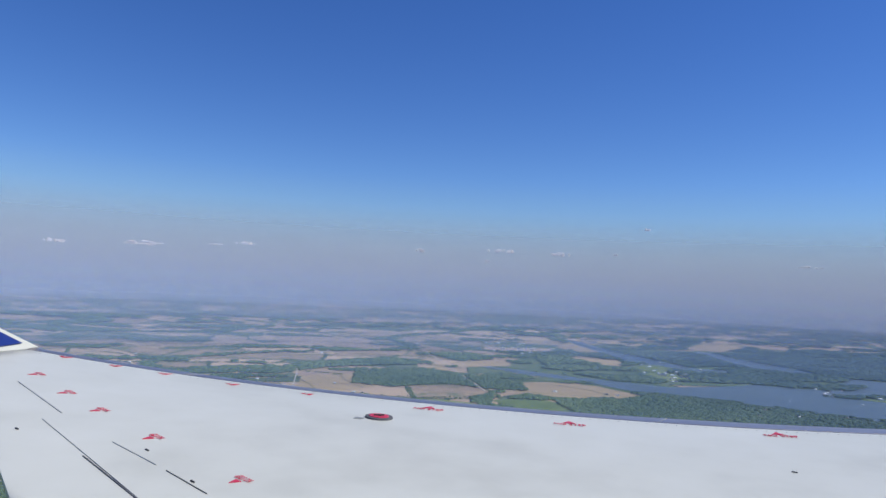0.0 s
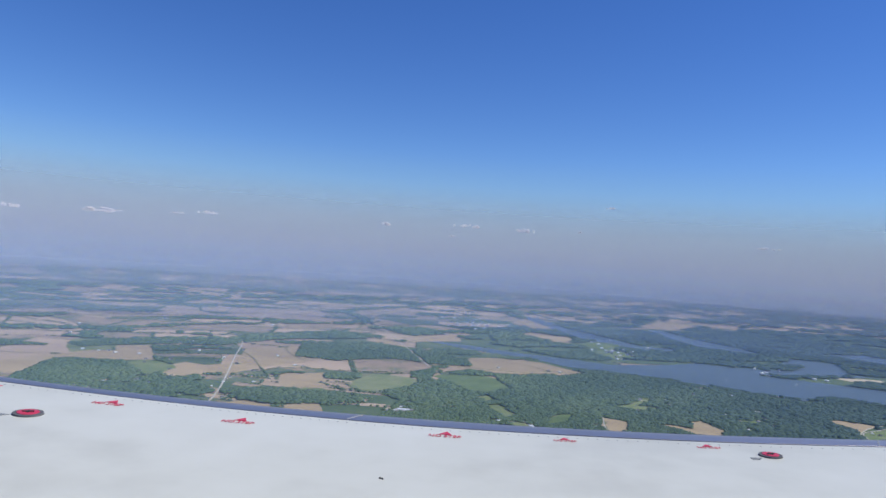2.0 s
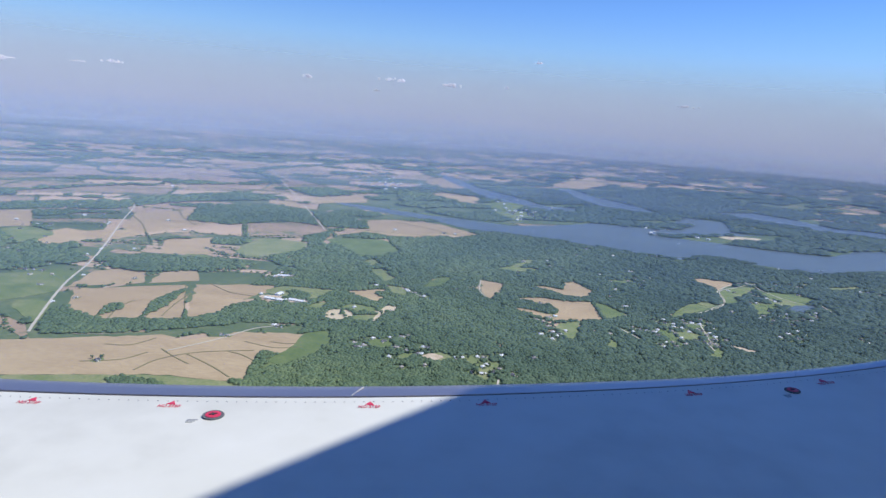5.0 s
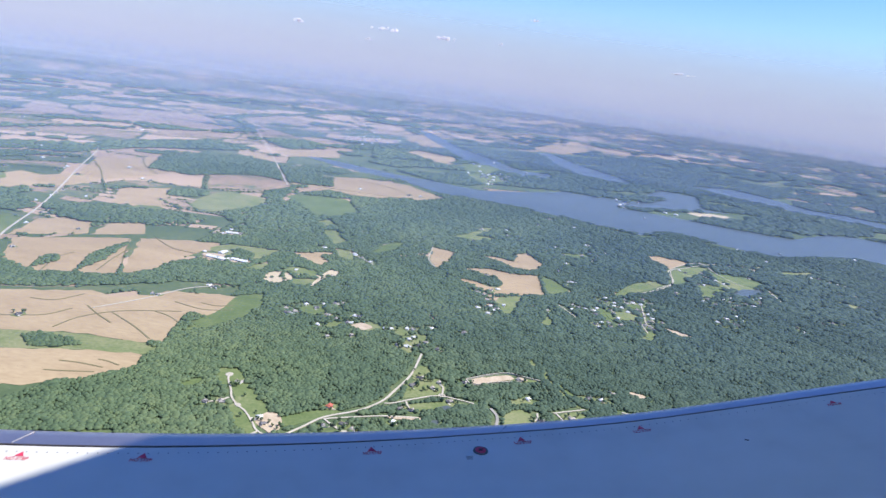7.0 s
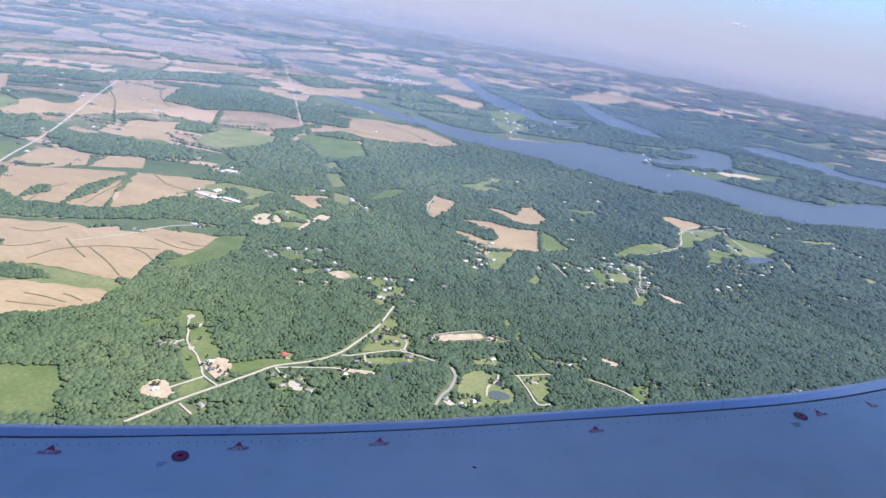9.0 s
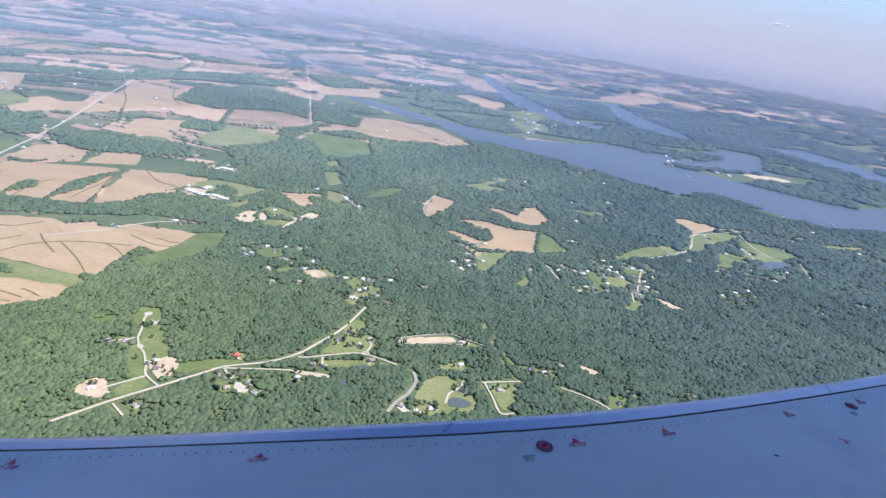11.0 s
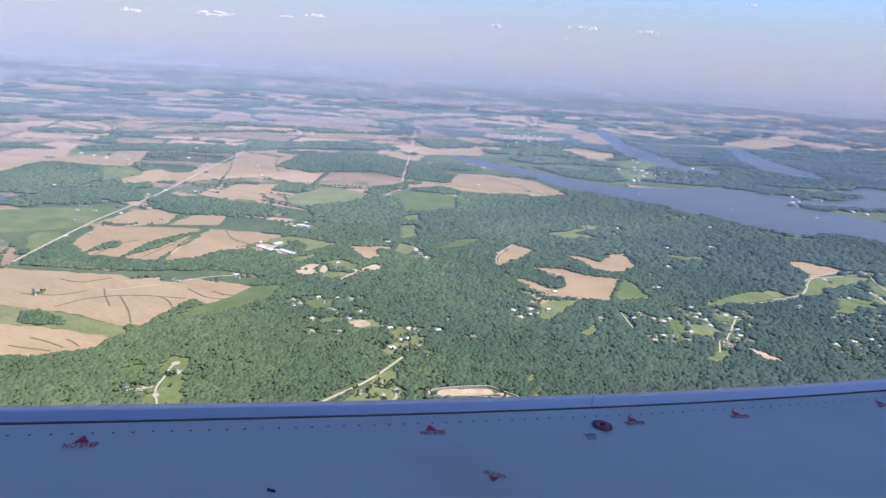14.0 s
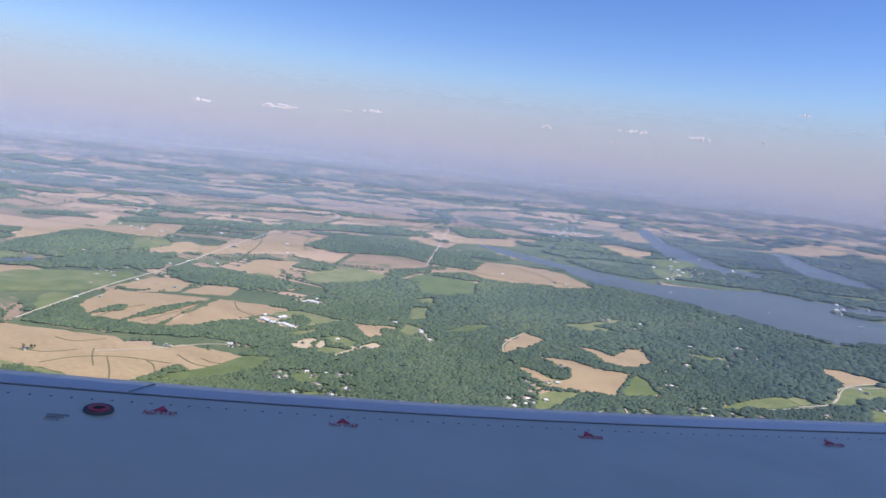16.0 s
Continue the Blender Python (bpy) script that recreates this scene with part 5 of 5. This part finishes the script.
TIP, ROOT, CHORD = -0.13, 21.0, 2.3
airliner = tagged(new("airliner"), "white airliner flying over farmland, with red wing markings", "aeroplane")
wing = loft("wing", [(0.234, -0.008), (0.234, -0.0006), (0.2344, 0.0), (0.2365, 0.0), (0.245, 0.0), (0.27, 0.0)] + [(c, 0.0) for c in np.linspace(0.3, CHORD, 14)] + [(CHORD + 0.004, -0.004), (CHORD + 0.004, -0.02), (1.6, -0.18), (0.8, -0.26), (0.25, -0.205), (0.235, -0.2), (0.234, -0.195)], TIP, ROOT, 90, M_SKIN, airliner, "smooth white painted wing skin")
loft("leading_edge", [(0.205, -0.006), (0.205, -0.0006), (0.2046, 0.0), (0.2025, 0.0), (0.19, 0.0), (0.1, 0.0), (0.02, -0.002), (-0.02, -0.02), (-0.04, -0.06), (-0.02, -0.12), (0.06, -0.17), (0.2, -0.19), (0.205, -0.185)], TIP, ROOT, 90, M_SLAT, airliner, "bare metal leading edge slat")
loft("slat_gap", [(0.2, -0.012), (0.238, -0.012), (0.238, -0.18), (0.2, -0.18)], TIP, ROOT, 60, M_DARK, airliner, "dark gap behind the slat")


def strip(name, a, b, width, mat, label, up=0.003, n=8):
    """A thin line on the wing from (s, c) to (s, c)."""
    pts = [on_wing(a[0] + (b[0] - a[0]) * k, a[1] + (b[1] - a[1]) * k, up) for k in np.linspace(0, 1, n)]
    verts, faces = [], []
    for i, p in enumerate(pts):
        d = pts[min(i + 1, n - 1)] - pts[max(i - 1, 0)]
        side = np.array((-d[1], d[0], 0)) / np.hypot(d[0], d[1]) * width / 2
        verts += [tuple(p + side), tuple(p - side), tuple(p - side - (0, 0, 0.006)), tuple(p + side - (0, 0, 0.006))]
    for i in range(n - 1):
        for k in range(4):
            faces.append((4 * i + k, 4 * i + (k + 1) % 4, 4 * i + 4 + (k + 1) % 4, 4 * i + 4 + k))
    faces += [(0, 1, 2, 3), (4 * n - 1, 4 * n - 2, 4 * n - 3, 4 * n - 4)]
    return part(name, mesh_of(name, verts, faces, mat), wing, label)


# rows of flush rivets, and a few dark fasteners
verts, faces = [], []
for row_c, s0, s1, gap in ((0.3, TIP + 0.15, 20.0, 0.05),):
    for s in np.arange(s0, s1, gap):
        o, k = on_wing(s, 0.235 * nose(s) + 0.06, 0.0022), len(verts)
        verts += [tuple(o + 0.0044 * np.array((math.cos(a), math.sin(a), 0))) for a in np.linspace(0, 2 * math.pi, 6, endpoint=False)]
        faces.append(tuple(range(k, k + 6)))
tagged(part("rivets", mesh_of("rivets", verts, faces, M_RING), wing, "rows of flush grey rivets"), kind="stuff")
for s, c in ((0.95, 1.59), (1.5, 1.62), (1.8, 1.86), (4.0, 1.1), (10.6, 0.5), (13.4, 0.5)):
    strip("fastener", (s, c), (s + 0.018, c + 0.012), 0.006, M_DARK, "small dark fastener", up=0.004, n=3)
for a, b, thick, mat in (((0.45, 0.93), (0.95, 1.32), 0.0042, M_SEAM), ((0.95, 1.44), (1.75, 2.07), 0.0016, M_SEAM), ((1.35, 1.77), (1.77, 2.09), 0.004, M_RING), ((1.35, 1.59), (1.62, 1.76), 0.0016, M_SEAM), ((1.68, 1.8), (1.9, 1.95), 0.0022, M_RING)):
    strip("panel_seam", a, b, thick, mat, "grey sealed panel seam")
for s in np.arange(0.9, 20, 2.75):
    strip("slat_joint", (s + 0.06, 0.03), (s, 0.195 * nose(s)), 0.004, M_SEAM, "narrow joint across the slat", up=0.002, n=4)


def frame_at(s, c, up):
    """Across (along the edge), ahead (towards the edge) and up, at a place on the wing."""
    o = on_wing(s, c, up)
    x = on_wing(s + 0.05, c, up) - on_wing(s - 0.05, c, up)
    y = on_wing(s, c - 0.05, up) - on_wing(s, c + 0.05, up)
    x, y = Vector(x).normalized(), Vector(y).normalized()
    z = x.cross(y).normalized()
    y = z.cross(x)
    return Matrix(((x[0], y[0], z[0], o[0]), (x[1], y[1], z[1], o[1]), (x[2], y[2], z[2], o[2]), (0, 0, 0, 1)))


bm = bmesh.new()
a = [bm.verts.new(p) for p in ((-0.045, 0.012, 0), (0.045, 0.012, 0), (0.006, 0.07, 0), (-0.045, 0.012, -0.006), (0.045, 0.012, -0.006), (0.006, 0.07, -0.006))]
for f in ((0, 1, 2), (5, 4, 3), (0, 3, 4, 1), (1, 4, 5, 2), (2, 5, 3, 0)):
    bm.faces.new([a[i] for i in f])
ARROW = bm_mesh("warning_arrow", bm, M_RED)
text = bpy.data.curves.new("lettering", "FONT")
text.body, text.size, text.align_x, text.extrude = "NO STEP", 0.058, "CENTER", 0.001
letters_ob = bpy.data.objects.new("lettering", text)
LETTERS = bpy.data.meshes.new_from_object(letters_ob)
LETTERS.materials.clear()
LETTERS.materials.append(M_RED)
bpy.data.objects.remove(letters_ob)
for s, c, flip in [(0.17, 0.16, 0), (0.5, 0.18, 0), (0.82, 0.2, 0), (1.25, 0.24, 0), (1.7, 0.26, 0), (2.4, 0.32, 0), (3.15, 0.42, 0), (4.2, 0.36, 0), (0.4, 0.72, 1), (0.75, 0.99, 1), (1.05, 1.2, 1), (1.45, 1.47, 1), (1.95, 1.8, 1), (14.05, 0.51, 1)] + [(s, 0.235 * nose(s) + 0.11, 0) for s in (4.8, 5.5, 6.5, 7.1, 8.3, 9.25, 10.05, 11.2, 12.45, 12.95, 13.95, 14.75, 15.25, 16.05, 17.0)]:
    m = frame_at(s, c, 0.003) @ pose(0, 0, 0, 0, 0, 150 if flip else -35 if s < 2 else 0) @ Matrix.Scale((0.46 if s < 11 else 0.3) if flip else 0.42 if s < 2 else 0.72 if s < 4.8 else 0.5 if s < 11 else 0.38, 4) @ Matrix.Diagonal((0.72 if s < 2 else 1, 1.5, 1, 1))
    arrow = part("warning_arrow", ARROW, wing, "red warning arrow")
    arrow.matrix_basis = m
    words = part("lettering", LETTERS, wing, "red no step lettering")
    words.matrix_basis = m @ pose(0, -0.04, 0.0005)

# round fuel caps
bm = bmesh.new()
bmesh.ops.create_cone(bm, cap_ends=True, segments=32, radius1=0.06, radius2=0.058, depth=0.008)
CAP_RING = bm_mesh("fuel_cap", bm, M_RING)
bm = bmesh.new()
bmesh.ops.create_cone(bm, cap_ends=True, segments=32, radius1=0.044, radius2=0.042, depth=0.008)
CAP_DISC = bm_mesh("cap_disc", bm, M_RED)
bm = bmesh.new()
box(bm, -0.022, -0.005, 0, 0.022, 0.005, 0.004)
box(bm, -0.005, -0.015, 0, 0.005, 0.015, 0.0035)
CAP_LATCH = bm_mesh("latch", bm, M_DARK)
for s, c in ((2.2, 0.69), (5.75, 0.42), (8.95, 0.3), (12.3, 0.24), (14.6, 0.26)):
    m = frame_at(s, c, 0.004) @ Matrix.Scale(1.15 if s < 5 else 0.9 if s < 8 else 0.75 if s < 11 else 0.62, 4)
    for me, up in ((CAP_RING, 0.0), (CAP_DISC, 0.003), (CAP_LATCH, 0.007)):
        part("fuel_cap" if me is CAP_RING else "cap_disc" if me is CAP_DISC else "latch", me, wing).matrix_basis = m @ pose(0, 0, up, 0, 0, 25)

    for k in range(3):
        strip("placard_bar", (s - 0.11, c + 0.05 + 0.014 * k), (s - 0.06 - 0.008 * k, c + 0.05 + 0.014 * k), 0.005, M_SEAM, "small grey placard line", n=3)

# blue and white winglet, swept back and leaning outwards
verts, faces = [], []
base = lead(TIP)
for k in np.linspace(0, 1, 5):
    lean = np.array((-0.66 * k**1.25, -1.03 * k, 0.6 * k))
    for back in (0.0, 1.05 - 0.6 * k):
        p = base + lean + np.array((0.06, -1.0, -0.03)) * back
        verts += [tuple(p + (0.012, 0.0, 0.004)), tuple(p + (-0.03, -0.004, -0.02))]
for i in range(4):
    a, b = 4 * i, 4 * i + 4
    faces += [(a, a + 2, b + 2, b), (a + 1, b + 1, b + 3, a + 3), (a, b, b + 1, a + 1), (a + 2, a + 3, b + 3, b + 2)]
faces += [(0, 1, 3, 2), (16, 18, 19, 17)]
winglet = part("winglet", mesh_of("winglet", verts, faces, M_SKIN), airliner, "upswept white winglet with a blue panel")
v = [np.array(p) for p in verts]
front = [0.93 * v[4 * i] + 0.07 * v[4 * i + 2] for i in range(5)]
rear = [0.04 * v[4 * i] + 0.96 * v[4 * i + 2] for i in range(5)]
front[0], rear[0] = front[0] * 0.8 + front[1] * 0.2, rear[0] * 0.8 + rear[1] * 0.2
off = np.array((0.008, 0.0, 0.006))
panel = [tuple(p + off) for p in front + rear] + [tuple(p) for p in front + rear]
sides = [(i, i + 1, i + 6, i + 5) for i in range(4)] + [(i + 10, i + 15, i + 16, i + 11) for i in range(4)] + [(i, i + 10, i + 11, i + 1) for i in range(4)] + [(i + 5, i + 6, i + 16, i + 15) for i in range(4)]
part("livery_panel", mesh_of("livery_panel", panel, sides + [(0, 5, 15, 10), (4, 14, 19, 9)], M_BLUE), winglet, "dark blue livery panel")

# fuselage, never in view, hung overhead so that its shadow covers the inner wing
axis, side = np.array((0.64, 0.768)), np.array((0.768, -0.64))
across = sun_dir[0] * side[0] + sun_dir[1] * side[1]
# Offset solved from the sun so the shadow edge crosses the wing here.
mid = np.array((-3.1, 2.24)) + side * (3.0 * math.hypot(across, sun_dir[2]) + (11.5 - 5.64) * across) / sun_dir[2]
verts, faces = [], []
stations = [(-9.0, 0.3), (-8.5, 1.2), (-7.5, 2.1), (-6.0, 2.8), (-4.5, 3.0), (12.0, 3.0), (14.5, 2.7), (15.7, 2.0), (16.3, 1.2), (16.5, 0.3)]
for along, r in stations:
    for k in np.linspace(0, 2 * math.pi, 32, endpoint=False):
        p = mid + axis * along + side * r * math.cos(k)
        verts.append((*p, 11.5 + r * math.sin(k)))
for i in range(len(stations) - 1):
    for k in range(32):
        faces.append((32 * i + k, 32 * i + (k + 1) % 32, 32 * i + 32 + (k + 1) % 32, 32 * i + 32 + k))
faces += [tuple(range(32)), tuple(range(len(verts) - 32, len(verts)))[::-1]]
part("fuselage", mesh_of("fuselage", verts, faces, M_SKIN, True), airliner, "round white fuselage")

# ---- haze painted on tinted see-through sheets, and small clouds ----
# Nested see-through shells whose blue tint paints the haze over the land.
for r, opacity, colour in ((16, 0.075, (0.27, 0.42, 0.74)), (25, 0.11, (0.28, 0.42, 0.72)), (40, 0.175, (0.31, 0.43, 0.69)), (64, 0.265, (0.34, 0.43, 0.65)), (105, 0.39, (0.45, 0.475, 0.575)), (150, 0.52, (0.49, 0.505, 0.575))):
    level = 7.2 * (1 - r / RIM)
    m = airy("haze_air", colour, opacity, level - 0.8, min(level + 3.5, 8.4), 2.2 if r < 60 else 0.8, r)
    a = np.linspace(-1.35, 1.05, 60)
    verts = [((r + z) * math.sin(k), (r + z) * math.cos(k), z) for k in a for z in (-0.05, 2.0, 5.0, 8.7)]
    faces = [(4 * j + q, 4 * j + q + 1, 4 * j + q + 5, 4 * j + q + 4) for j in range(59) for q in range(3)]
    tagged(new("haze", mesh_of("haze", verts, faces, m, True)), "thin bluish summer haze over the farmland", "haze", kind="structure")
# Tinted backdrop sheets paint the horizon haze; the upper is added to pale the sky.
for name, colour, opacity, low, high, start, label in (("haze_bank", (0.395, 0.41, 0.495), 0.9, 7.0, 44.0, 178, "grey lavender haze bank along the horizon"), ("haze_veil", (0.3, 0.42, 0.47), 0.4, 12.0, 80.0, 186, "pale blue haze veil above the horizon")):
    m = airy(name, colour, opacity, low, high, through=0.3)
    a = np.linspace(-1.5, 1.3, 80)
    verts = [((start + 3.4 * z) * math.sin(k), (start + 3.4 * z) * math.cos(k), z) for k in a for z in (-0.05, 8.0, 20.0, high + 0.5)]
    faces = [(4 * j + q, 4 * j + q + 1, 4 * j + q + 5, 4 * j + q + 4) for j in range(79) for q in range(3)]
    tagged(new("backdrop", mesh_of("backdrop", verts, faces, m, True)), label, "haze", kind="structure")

M_CLOUD = airy("cloud_vapour", (1.0, 0.95, 0.96), 0.42, 60, 80, through=0.5)
for az, el, wide, high in ((-35.5, 2.0, 4.7, 0.4), (-30.8, 2.3, 1.2, 0.2), (-28.3, 2.5, 1.6, 0.3), (-14.3, 2.7, 1.7, 0.3), (-7.7, 3.0, 2.4, 0.4), (-8.9, 2.1, 0.9, 0.3), (-2.7, 2.9, 2.4, 0.4), (4.0, 5.2, 1.1, 0.25), (-41.6, 1.8, 1.9, 0.4), (15.9, 2.6, 1.8, 0.25), (1.7, 3.1, 0.7, 0.2)):
    far = 171.0
    bm = bmesh.new()
    w, h, aa = radians(wide) * far, radians(high) * far, radians(az)
    for k in range(14):
        u = float(np.clip(rng.normal(0, 0.2), -0.5, 0.5))
        p = Vector((far * math.sin(aa), far * math.cos(aa), 6.2 + far * math.tan(radians(el)))) + Vector((math.cos(aa), -math.sin(aa), 0)) * u * w + Vector((0, 0, rng.uniform(0, 0.8) ** 2 * h * (1 - 1.6 * abs(u))))
        bmesh.ops.create_icosphere(bm, subdivisions=2, radius=1, matrix=Matrix.Translation(p) @ Matrix.Rotation(-aa, 4, "Z") @ Matrix.Rotation(radians(48), 4, "X") @ Matrix.Diagonal((w * rng.uniform(0.03, 0.1), h * rng.uniform(0.15, 0.42), 0.08, 1)))
    for v in bm.verts:
        v.co += Vector(noise.noise_vector(v.co * 1.2)) * 0.08
    tagged(new("cloud", bm_mesh("cloud", bm, M_CLOUD, True)), "small flat pinkish white cloud above the haze", "cloud", "small fair weather clouds")
